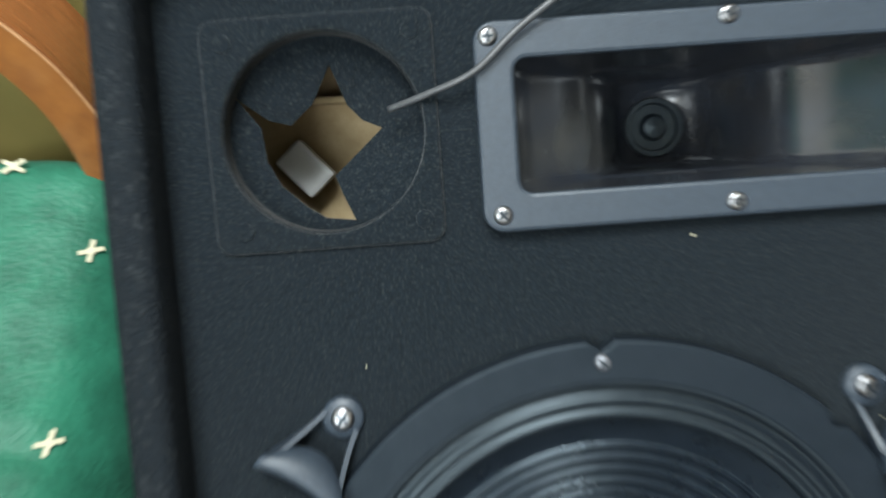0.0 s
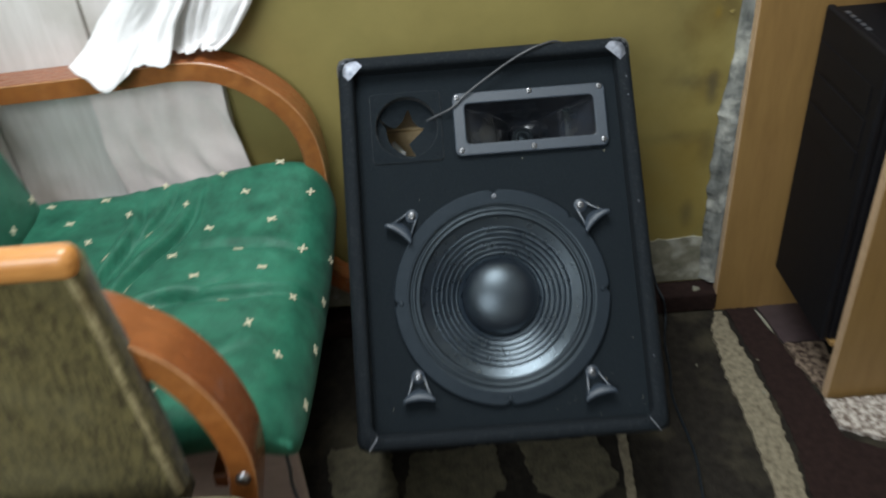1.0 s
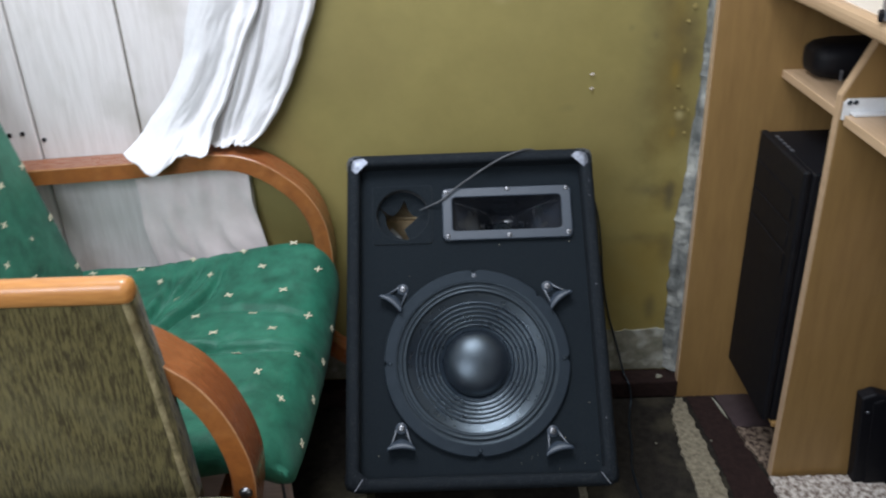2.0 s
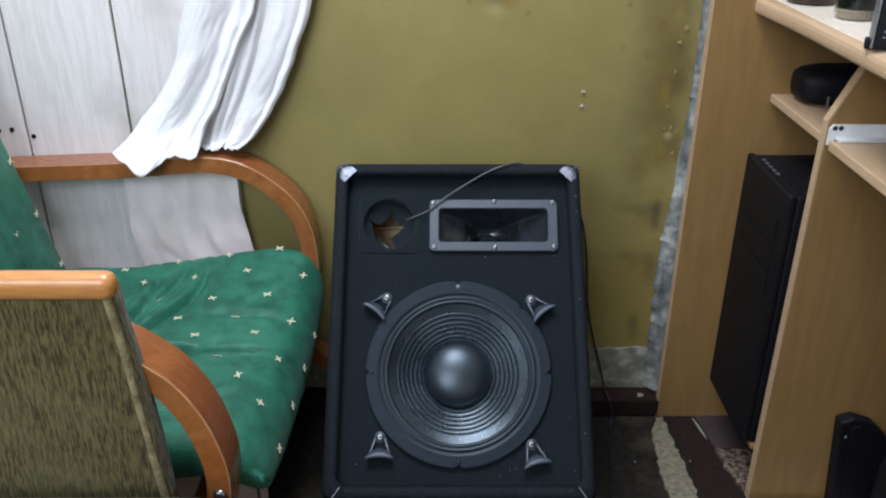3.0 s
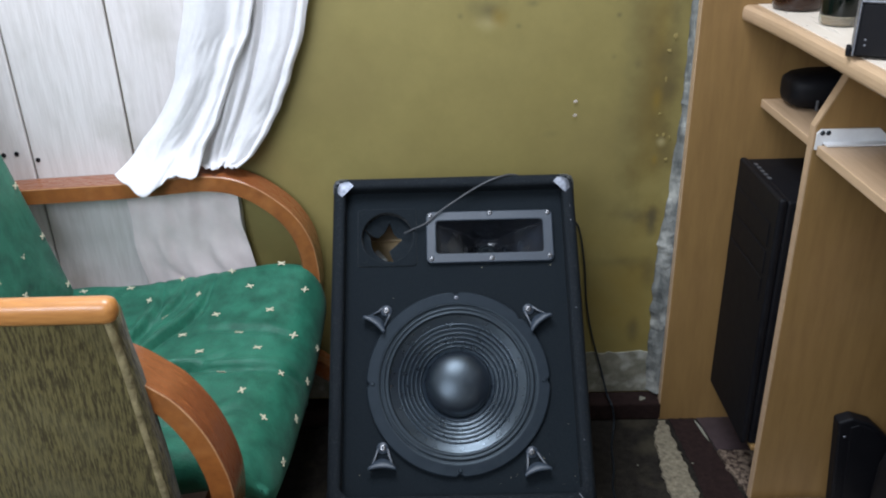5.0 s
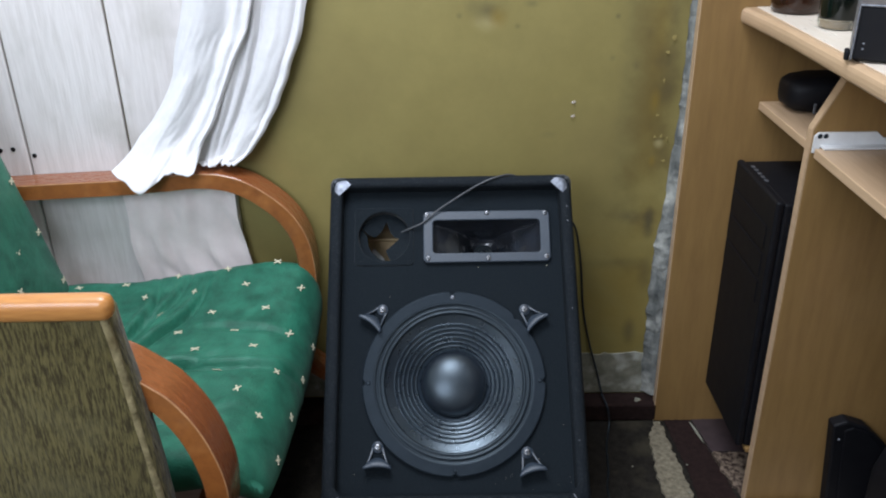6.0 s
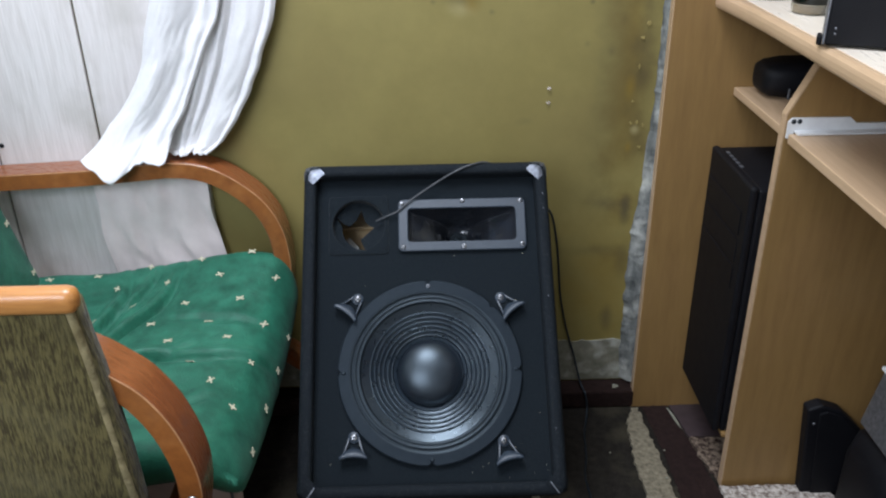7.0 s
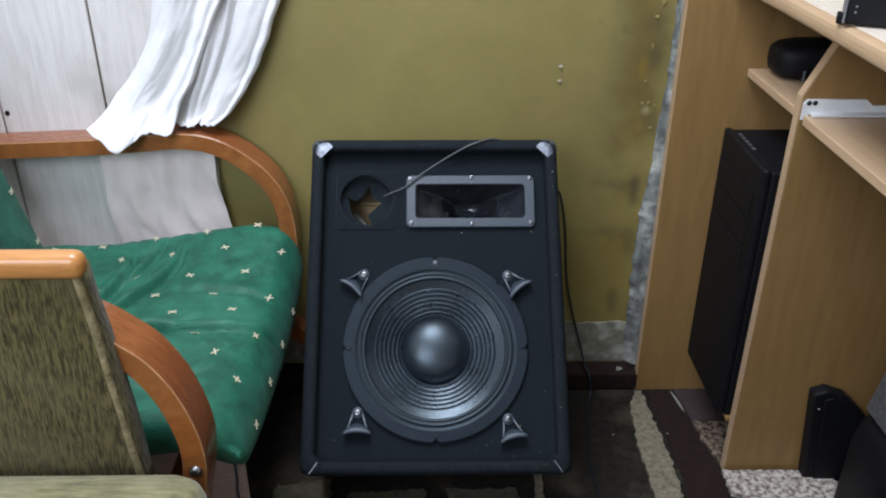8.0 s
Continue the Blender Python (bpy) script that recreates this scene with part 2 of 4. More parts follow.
def lathe(profile, n=64, bm=None, m=None):
    """Turns (radius, height) pairs round z."""
    bm = bm or bmesh.new()
    rings = []
    for r, z in profile:
        if r < 1e-6:
            rings.append([bm.verts.new((0, 0, z))])
        else:
            rings.append([bm.verts.new((r * math.cos(a), r * math.sin(a), z)) for a in (2 * math.pi * i / n for i in range(n))])
    for a, b in zip(rings, rings[1:]):
        for i in range(n):
            j = (i + 1) % n
            q = [a[i % len(a)], a[j % len(a)], b[j % len(b)], b[i % len(b)]]
            q = list(dict.fromkeys(q))
            if len(q) > 2:
                bm.faces.new(q)
    if m:
        bmesh.ops.transform(bm, matrix=m, verts=[v for ring in rings for v in ring])
    return bm


def prism(outline, y0, y1, bevel=0.0):
    """A flat outline of (x, z) pairs made solid between y0 and y1."""
    bm = bmesh.new()
    fs = [bm.faces.new([bm.verts.new((x, y0, z)) for x, z in outline])]
    r = bmesh.ops.extrude_face_region(bm, geom=fs)
    for v in r["geom"]:
        if isinstance(v, bmesh.types.BMVert):
            v.co.y = y1
    if bevel:
        bmesh.ops.bevel(bm, geom=list(bm.edges), offset=bevel, segments=2, affect="EDGES", profile=0.5)
    return bm


def smooth_path(pts, n=8):
    """A Catmull-Rom curve through the points."""
    pts = [Vector(p) for p in pts]
    q = [2 * pts[0] - pts[1], *pts, 2 * pts[-1] - pts[-2]]
    out = []
    for i in range(1, len(q) - 2):
        for k in range(n):
            t = k / n
            a, b, c, d = q[i - 1], q[i], q[i + 1], q[i + 2]
            out.append(0.5 * (2 * b + (c - a) * t + (2 * a - 5 * b + 4 * c - d) * t * t + (3 * b - a - 3 * c + d) * t ** 3))
    return out + [pts[-1]]


def tube(pts, r, n=8, bm=None):
    bm = bm or bmesh.new()
    prev, up = None, Vector((0.3, 0.2, 1)).normalized()
    for i, p in enumerate(pts):
        d = (pts[min(i + 1, len(pts) - 1)] - pts[max(i - 1, 0)]).normalized()
        u = d.cross(up).normalized()
        w = u.cross(d)
        ring = [bm.verts.new(p + r * (math.cos(a) * u + math.sin(a) * w)) for a in (2 * math.pi * k / n for k in range(n))]
        if prev:
            for k in range(n):
                bm.faces.new((prev[k], prev[(k + 1) % n], ring[(k + 1) % n], ring[k]))
        else:
            bm.faces.new(ring)
        prev = ring
    bm.faces.new(prev)
    return bm


def strip(path, width, thick, y, bevel=0.0028):
    """A bent lath: the path's (x, z) points are its outer side, thick inwards, width along y."""
    pts = smooth_path([(x, 0, z) for x, z in path], 14)
    bm = bmesh.new()
    prev = None
    b = bevel
    for i, p in enumerate(pts):
        d = (pts[min(i + 1, len(pts) - 1)] - pts[max(i - 1, 0)]).normalized()
        nrm = Vector((d.z, 0, -d.x))
        sec = [(b, 0), (width - b, 0), (width, b), (width, thick - b), (width - b, thick), (b, thick), (0, thick - b), (0, b)]
        ring = [bm.verts.new(p + nrm * k + Vector((0, y + w, 0))) for w, k in sec]
        if prev:
            for k in range(8):
                bm.faces.new((prev[k], prev[(k + 1) % 8], ring[(k + 1) % 8], ring[k]))
        else:
            bm.faces.new(ring)
        prev = ring
    bm.faces.new(prev)
    return bm


def rounded_rect(w, h, r, n=5, cx=0.0, cz=0.0):
    pts = []
    for sx, sz, a0 in ((1, 1, 0), (-1, 1, 90), (-1, -1, 180), (1, -1, 270)):
        for i in range(n + 1):
            a = radians(a0 + 90 * i / n)
            pts.append((cx + sx * (w / 2 - r) + r * math.cos(a), cz + sz * (h / 2 - r) + r * math.sin(a)))
    return pts


def loft(loops, close_end=True, close_start=False):
    bm = bmesh.new()
    rs = [[bm.verts.new(p) for p in lp] for lp in loops]
    for a, b in zip(rs, rs[1:]):
        for i in range(len(a)):
            j = (i + 1) % len(a)
            bm.faces.new((a[i], a[j], b[j], b[i]))
    if close_end:
        bm.faces.new(rs[-1])
    if close_start:
        bm.faces.new(rs[0])
    return bm


# ---- the room ----
X0, X1, Y0, Y1, ZC = -1.75, 1.35, -2.1, WALL_Y, 2.45


def structure(name, bm, mat, label, category):
    return tagged(part(name, bm, mat), label, category, kind="structure")


def grid_wall(x0, x1, z0, z1, nx, nz, y, thick, amp):
    """A slightly uneven plastered wall with thickness."""
    bm = bmesh.new()
    front = [[bm.verts.new((x0 + (x1 - x0) * i / nx, y + amp * noise.noise((i * 0.35, k * 0.35, 3)), z0 + (z1 - z0) * k / nz)) for i in range(nx + 1)] for k in range(nz + 1)]
    for k in range(nz):
        for i in range(nx):
            bm.faces.new((front[k][i], front[k][i + 1], front[k + 1][i + 1], front[k + 1][i])).smooth = True
    box(x0, x1, y + 0.004, y + thick, z0, z1, bm=bm)
    return bm


structure("wall_north", grid_wall(X0 - 0.1, X1 + 0.1, 0, ZC, 80, 60, WALL_Y, 0.12, 0.003), WALL_OLIVE, "olive green painted wall with stains and worn plaster", "wall")
# side walls are added out of view, near enough to bounce light
structure("wall_west", box(X0 - 0.1, X0, Y0, Y1, 0, ZC), BOUNCE_WALL, "unseen plain side wall, added pale to bounce light", "wall")
structure("wall_east", box(X1, X1 + 0.1, Y0, Y1, 0, ZC), BOUNCE_WALL, "unseen plain side wall, added pale to bounce light", "wall")
# unseen south wall, its opening made to let the added fill light in
bm = box(X0 - 0.1, -1.6, Y0 - 0.12, Y0, 0, ZC)
box(-0.4, X1 + 0.1, Y0 - 0.12, Y0, 0, ZC, bm=bm)
box(-1.6, -0.4, Y0 - 0.12, Y0, 0, 1.25, bm=bm)
box(-1.6, -0.4, Y0 - 0.12, Y0, 2.35, ZC, bm=bm)
structure("wall_south", bm, BOUNCE_WALL, "unseen plain wall with an opening for the added fill light", "wall")
structure("ceiling", box(X0 - 0.1, X1 + 0.1, Y0 - 0.12, Y1 + 0.12, ZC, ZC + 0.1), CEILING, "plain white painted ceiling", "ceiling")
structure("floor", box(X0 - 0.1, X1 + 0.1, Y0 - 0.12, Y1 + 0.12, -0.1, 0.0), FLOOR, "dark brown worn carpet with a faint mottled pattern", "floor")


def plate(outer, holes, y0, y1, bevel=0.0):
    """A flat plate in x and z with holes, solid between y0 (front) and y1."""
    bm = bmesh.new()
    edges = []
    for lp in (outer, *holes):
        vs = [bm.verts.new((x, y0, z)) for x, z in lp]
        edges += [bm.edges.new((vs[i], vs[(i + 1) % len(vs)])) for i in range(len(vs))]
    r = bmesh.ops.triangle_fill(bm, use_beauty=True, use_dissolve=False, edges=edges)
    fs = [g for g in r["geom"] if isinstance(g, bmesh.types.BMFace)]
    r = bmesh.ops.extrude_face_region(bm, geom=fs)
    for v in r["geom"]:
        if isinstance(v, bmesh.types.BMVert):
            v.co.y = y1
    if bevel:
        bm.normal_update()
        es = [e for e in bm.edges if len(e.link_faces) == 2 and all(abs(v.co.y - y0) < 1e-6 for v in e.verts) and e.calc_face_angle(0) > 0.8]
        bmesh.ops.bevel(bm, geom=es, offset=bevel, segments=2, affect="EDGES", profile=0.5)
    return bm


def circle(r, n, cx=0.0, cz=0.0):
    return [(cx + r * math.cos(2 * math.pi * i / n), cz + r * math.sin(2 * math.pi * i / n)) for i in range(n)]


def blob(n, rx, rz, cx, cz, rough, seed):
    """An irregular outline."""
    rnd = random.Random(seed)
    return [(cx + rx * (1 + rough * rnd.uniform(-1, 1)) * math.cos(a), cz + rz * (1 + rough * rnd.uniform(-1, 1)) * math.sin(a)) for a in (2 * math.pi * i / n for i in range(n))]


# white boards, skirting, plaster edge and marks on the back wall
boards = thing("board_panel", pose(0, WALL_Y, 0), "white-washed vertical wooden boards fixed to the wall", "wall panel", kind="structure")
for i, (x0, x1) in enumerate(((-1.4, -1.202), (-1.198, -1.004), (-1.0, -0.806), (-0.802, -0.611), (-0.607, -0.417))):
    bm = box(x0, x1, -0.012, -0.001, 0.05, 2.2, 0.0025, 2)
    part("board", bm, BOARD_WHITE, boards)
for x, z in ((-0.856, 0.631), (-0.831, 0.633), (-0.793, 0.62), (-0.655, 0.33)):
    part("nail_hole", lathe([(0, 0.002), (0.0045, 0.0015), (0.0045, 0)], 12, m=pose(x, -0.012, z, 90)), BLACK_CASE, boards, "dark screw hole")
part("wall_bracket", box(-0.70, -0.635, -0.03, -0.012, 0.318, 0.334, 0.003), WHITE_METAL, boards, "small white metal strip")

top, bot = [], []
NB = 90
for i in range(NB + 1):
    x = -0.41 + 0.862 * i / NB
    jag = 0.006 * noise.noise((x * 30, 0, 1)) + 0.004 * noise.noise((x * 90, 3, 1))
    bot.append((x, 0.045))
    top.append((x, 0.146 + jag))
structure("baseboard", plate(bot + top[::-1], (), WALL_Y - 0.0035, WALL_Y - 0.0005), BASEBOARD, "grimy off-white painted band along the foot of the wall", "skirting")
structure("trim", box(-1.7, 0.442, WALL_Y - 0.05, WALL_Y - 0.002, 0.0005, 0.044, 0.005), PILE_BROWN, "dark brown skirting ledge along the floor", "skirting")

# peeling plaster edge beside the desk
def plaster_edge():
    """A rough strip of bare plaster, wider towards the floor, with a broken edge on the painted side."""
    bm = bmesh.new()
    rows = []
    for k in range(181):
        z = 0.05 + 1.55 * k / 180
        wide = min(1.0, max(0.0, (z - 0.38) / 0.3))
        xl = 0.411 + 0.022 * wide + 0.005 * noise.noise((z * 9, 5, 0)) + 0.004 * noise.noise((z * 38, 9, 0)) + 0.002 * noise.noise((z * 110, 2, 0))
        row = [bm.verts.new((xl, WALL_Y - 0.0005, z))]
        for i in range(7):
            x = xl + (0.46 - xl) * i / 6
            y = WALL_Y - 0.006 - 0.02 * min(1.0, i / 2.5) - 0.004 * noise.noise((x * 60, z * 30, 1)) - 0.002 * noise.noise((x * 140, z * 90, 4))
            row.append(bm.verts.new((x, min(y, WALL_Y - 0.003), z)))
        row.append(bm.verts.new((0.46, WALL_Y - 0.0005, z)))
        rows.append(row)
    for a, b in zip(rows, rows[1:]):
        for i in range(len(a)):
            j = (i + 1) % len(a)
            bm.faces.new((a[i], a[j], b[j], b[i]))
    bm.faces.new(rows[0])
    bm.faces.new(rows[-1])
    return bm


structure("plaster_edge", plaster_edge(), PLASTER, "bare grey plaster edge with flaking paint", "wall edge")
for k in range(11):
    rnd = random.Random(k)
    z = rnd.uniform(0.52, 1.0)
    x = rnd.uniform(0.388, 0.416)
    bm = plate(blob(13, rnd.uniform(0.0015, 0.004), rnd.uniform(0.002, 0.005), x, z, 0.5, k), (), WALL_Y - 0.0022, WALL_Y - 0.0005)
    tagged(part("paint_flake", bm, FLAKE), "loose ochre flake of old wall paint", "paint flake", "paint flakes", kind="structure")

for x, z in ((0.233, 0.704), (0.233, 0.677)):
    wp = thing("wall_plug", pose(x, WALL_Y - 0.002, z), "small pale wall plug hole in the olive wall", "wall plug", "wall plugs")
    part("filler", plate(blob(16, 0.003, 0.0023, 0, 0, 0.4, int(z * 1000)), (circle(0.0019, 8),), -0.0012, 0.001), BOARD_WHITE, wp)
    part("plug", lathe([(0, -0.001), (0.0017, 0), (0.0019, 0.002)], 10, m=pose(0, 0.0005, 0, 90)), CARDBOARD, wp)
# ---- loudspeaker ----
SPK = pose(0, 0, 0.182, -40.5)
speaker = thing("loudspeaker", SPK, "black carpeted loudspeaker cabinet with silver corners leaning back", "speaker")
SW, SH, SD = 0.420, 0.557, 0.2795
side = [(-0.001, 0.012), (0.0, SH - 0.012), (0.012, SH), (0.174, SH), (SD, 0.425), (SD, 0.01), (SD - 0.01, 0.0), (0.012, 0.0)]
for x0, x1 in ((-SW / 2, -SW / 2 + 0.016), (SW / 2 - 0.016, SW / 2)):
    bm = prism([(d + 0.02 if d < 0.02 else d, s) for d, s in side], x0, x1, 0.003)
    bmesh.ops.transform(bm, matrix=Matrix(((0, 1, 0, 0), (1, 0, 0, 0), (0, 0, 1, 0), (0, 0, 0, 1))), verts=bm.verts)
    for v in bm.verts:
        v.co.x *= 1.028 - 0.028 * v.co.z / SH
    part("side_panel", bm, CARPET_BLACK, speaker)
IX = SW / 2 - 0.016
part("top_panel", box(-IX, IX, 0.02, 0.172, SH - 0.016, SH - 0.0005), CARPET_BLACK, speaker)
part("bottom_panel", box(-IX, IX, 0.02, SD - 0.001, 0.0005, 0.016), CARPET_BLACK, speaker)
part("back_panel", box(-IX, IX, SD - 0.016, SD - 0.001, 0.016, 0.42), CARPET_BLACK, speaker)
bm = box(-IX, IX, -0.016, 0.0, 0, 0.162, m=pose(0, SD - 0.001, 0.425, math.degrees(math.atan2(0.1055, 0.132))))
part("sloped_back_panel", bm, CARPET_BLACK, speaker)


def rr3(w, h, r, d, n=6):
    return [(x, d, z + SH / 2 - 0.0015) for x, z in rounded_rect(w, h, r, n)]


RH = SH + 0.003
rim = loft([rr3(SW - 0.044, RH - 0.044, 0.004, 0.003), rr3(SW - 0.044, RH - 0.044, 0.004, -0.022), rr3(SW - 0.040, RH - 0.040, 0.006, -0.0262),
            rr3(SW - 0.032, RH - 0.032, 0.008, -0.028), rr3(SW - 0.016, RH - 0.016, 0.012, -0.028), rr3(SW - 0.005, RH - 0.005, 0.016, -0.0235),
            rr3(SW, RH, 0.018, -0.014), rr3(SW, RH, 0.018, 0.021)], close_end=False)
for v in rim.verts:
    v.co.x *= 1.028 - 0.028 * v.co.z / SH
part("rim", rim, VINYL_BLACK, speaker, "black padded vinyl rim", True)
PCX, PCZ, PR = -0.1175, 0.4535, 0.0445
HX0, HX1, HZ0, HZ1 = -0.049, 0.171, 0.404, 0.496
HCX, HCZ = (HX0 + HX1) / 2, (HZ0 + HZ1) / 2
WCZ = 0.1995
bm = plate([(-0.195, 0.018), (0.195, 0.018), (0.188, SH - 0.022), (-0.188, SH - 0.022)],
           (circle(PR, 40, PCX, PCZ), rounded_rect(0.188, 0.064, 0.006, 4, HCX, HCZ), circle(0.127, 64, 0, WCZ)), 0.0, 0.013)
part("baffle", bm, CARPET_BLACK, speaker, "baffle board covered in black carpet")

# port with torn cloth
bm = plate(rounded_rect(0.103, 0.104, 0.007, 4, PCX, PCZ), (circle(PR + 0.0005, 40, PCX, PCZ),), -0.0025, -0.0002, 0.0015)
part("port_plate", bm, CARPET_BLACK, speaker, "square pressed mark round the port")
star = [(-0.1147, 0.4853), (-0.1083, 0.4667), (-0.1016, 0.4592), (-0.0924, 0.4549), (-0.1026, 0.4461), (-0.1164, 0.4339), (-0.1129, 0.4248), (-0.1074, 0.4129), (-0.1212, 0.4147), (-0.130, 0.4205),
        (-0.1411, 0.4308), (-0.147, 0.4424), (-0.1486, 0.4583), (-0.1583, 0.4728), (-0.1449, 0.4617), (-0.1354, 0.4589), (-0.1245, 0.4684)]
cloth = plate(circle(PR + 0.001, 40, PCX, PCZ), (star,), 0.012, 0.0135)
for v in cloth.verts:
    dx, dz = v.co.x - PCX, v.co.z - PCZ
    v.co.y += 0.018 * max(0, 1 - math.hypot(dx, dz) / PR)
part("port_cloth", cloth, CARPET_BLACK, speaker, "torn black cloth with a star-shaped rip")
part("port_tube", loft([[(x, 0.0, z) for x, z in circle(PR, 40, PCX, PCZ)], [(x, 0.0125, z) for x, z in circle(PR, 40, PCX, PCZ)]], False), CARPET_BLACK, speaker)
part("inner_board", box(PCX - 0.07, PCX + 0.07, 0.110, 0.118, PCZ - 0.10, 0.4765), CARDBOARD, speaker, "tan fibreboard seen inside the port")
part("upper_inner_board", box(PCX - 0.07, PCX + 0.07, 0.128, 0.134, 0.470, 0.525), CARDBOARD, speaker, "tan inner face of the sloped back")
part("batten", box(PCX - 0.06, PCX + 0.045, 0.098, 0.1095, 0.4735, 0.4775, 0.0008), CARDBOARD, speaker, "pale cut edge of an inner batten")
part("capacitor", box(-0.014, 0.014, -0.007, 0.007, -0.0096, 0.0096, 0.002, m=pose(-0.1398, 0.092, 0.4384, 0, 48, 0)), WHITE_METAL, speaker, "small silver metal component inside the port")
for x, z in ((-0.159, 0.495), (-0.076, 0.496), (-0.156, 0.412), (-0.075, 0.412)):
    part("screw_hole", lathe([(0, 0.0008), (0.0032, 0.0012), (0.0042, 0.001), (0.0045, -0.001)], 14, m=pose(x, -0.0022, z, 90)), CARPET_BLACK, speaker)


def screw(parent, x, d, z, r=0.0046, turn=20.0, mat=CHROME):
    bm = lathe([(0, 0.0012), (r * 0.5, 0.0016), (r * 0.85, 0.0012), (r, 0.0), (r, -0.003)], 16, m=pose(x, d, z, 90))
    ob = part("screw", bm, mat, parent, "dull cross-head screw", True)
    bm = box(-r * 0.6, r * 0.6, -0.0019, -0.001, -r * 0.13, r * 0.13, m=pose(x, d, z, 0, turn, 0))
    box(-r * 0.13, r * 0.13, -0.0018, -0.001, -r * 0.6, r * 0.6, bm=bm, m=pose(x, d, z, 0, turn, 0))
    part("slot", bm, RUBBER, ob)
    return ob


# horn tweeter
horn = part("horn_frame", plate(rounded_rect(HX1 - HX0, HZ1 - HZ0, 0.009, 5, HCX, HCZ), (rounded_rect(0.186, 0.059, 0.006, 5, HCX, HCZ),), -0.0085, -0.0003, 0.0018),
            PLASTIC_GREY, speaker, "grey plastic frame of the horn tweeter")


def rl(w, h, r, d):
    return [(x, d, z) for x, z in rounded_rect(w, h, r, 5, HCX, HCZ)]


bm = loft([rl(0.186, 0.059, 0.006, -0.0065), rl(0.182, 0.0575, 0.008, 0.002), rl(0.166, 0.056, 0.008, 0.014), rl(0.14, 0.0545, 0.007, 0.028), rl(0.114, 0.053, 0.006, 0.042),
           rl(0.112, 0.0525, 0.005, 0.0425), rl(0.086, 0.051, 0.005, 0.06), rl(0.06, 0.049, 0.006, 0.085), rl(0.046, 0.044, 0.008, 0.11)])
part("horn_flare", bm, PLASTIC_GLOSS, horn, "glossy black flared horn mouth", True)
part("horn_throat", lathe([(0, 0.006), (0.006, 0.005), (0.008, 0.001), (0.013, 0.001), (0.014, 0.004), (0.0165, 0.004), (0.017, 0.0)], 24, m=pose(HCX - 0.002, 0.1095, HCZ - 0.002, 90)), RUBBER, horn, "round throat grille")
for k, (x, z) in enumerate(((-0.0425, 0.4895), (0.0625, 0.492), (0.1635, 0.4905), (-0.0405, 0.4115), (0.0635, 0.4105), (0.164, 0.4125))):
    screw(horn, x, -0.0085, z, 0.0044, 17 * k)

# woofer
ring = []
for i in range(144):
    a = 2 * math.pi * i / 144
    r = 0.1528
    for na in (90, 0, 180, 270, 45):
        if abs((math.degrees(a) - na + 180) % 360 - 180) < 2.4:
            r = 0.148
    ring.append((r * math.cos(a), WCZ + r * math.sin(a)))
woofer = part("woofer_basket", plate(ring, (circle(0.1325, 72, 0, WCZ),), -0.009, 0.0, 0.002), BASKET, speaker, "dark grey steel rim of the woofer")
WM = pose(0, 0, WCZ, 90)
prof = [(0.1335, 0.0085), (0.131, 0.0088), (0.1305, 0.005), (0.128, 0.0045), (0.1265, 0.0075), (0.1245, 0.0085), (0.1225, 0.0075), (0.121, 0.004), (0.1195, 0.0068), (0.1175, 0.0075), (0.1155, 0.006), (0.1145, 0.001)]
part("surround", lathe(prof, 96, m=WM), RUBBER, woofer, "ribbed black rubber surround", True)


def cone_profile():
    out = []
    for i in range(181):
        r = 0.1145 - (0.1145 - 0.05) * i / 180
        h = 0.001 - (0.1145 - r) * 0.5
        if 0.06 < r < 0.1025:
            u = ((r - 0.06) / 0.0071) % 1
            h += 0.003 * max(0.0, 1 - abs(u - 0.5) / 0.22)
        out.append((r, h))
    return out


part("cone", lathe(cone_profile(), 96, m=WM), CONE_PAPER, woofer, "ribbed coated black cone", True)
part("dust_cap", lathe([(0.0555 * math.cos(a), -0.0265 + 0.027 * math.sin(a)) for a in (math.pi / 2 * i / 14 for i in range(15))], 64, m=WM), DOME, woofer, "satin black dust cap", True)


def clamp(x, z, turn):
    """A grille clip: a small plate round the screw, two rising side rails and a wide curved lip."""
    m = pose(x, 0, z, 0, turn, 0)
    base = lathe([(0, 0.0035), (0.0085, 0.0035), (0.0098, 0.002), (0.0098, 0.0)], 20, m=m @ pose(0, 0, 0, 90))
    c = part("grille_clip", base, PLASTIC_GREY, speaker, "dark grey plastic grille clip", True)
    rows = []
    for k in range(9):
        u = k / 8
        w = 0.0095 + 0.0105 * u ** 1.3
        h = 0.004 + 0.016 * u ** 1.5
        rows.append((w, h, -0.001 - 0.031 * u))
    for sx in (-1, 1):
        loops = [[m @ Vector(p) for p in ((sx * (w - 0.0028), -0.0005, zz), (sx * w, -0.0005, zz), (sx * w, -h, zz), (sx * (w - 0.0024), -h, zz))] for w, h, zz in rows]
        part("rail", loft(loops, True, True), PLASTIC_GREY, c)
    loops = []
    for k in range(13):
        a = (k / 12 - 0.5) * 2
        xx, tip = 0.0225 * a, a * a
        inner = -0.0165 - 0.011 * tip
        outer = -0.0305 - 0.0035 * tip
        loops.append([m @ Vector(p) for p in ((xx * 0.86, -0.011 - 0.005 * tip, inner), (xx, -0.0205, outer + 0.004), (xx, -0.0205, outer), (xx, -0.0185, outer - 0.0015), (xx * 0.92, -0.0005, outer + 0.001), (xx * 0.86, -0.0005, inner - 0.004))])
    part("lip", loft(loops, True, True), PLASTIC_GREY, c, "", True)
    screw(c, x, -0.0045, z, 0.0055, turn)


clamp(-0.1195, 0.3235, 38)
clamp(0.1225, 0.3205, -38)
clamp(-0.1265, 0.0955, 0)
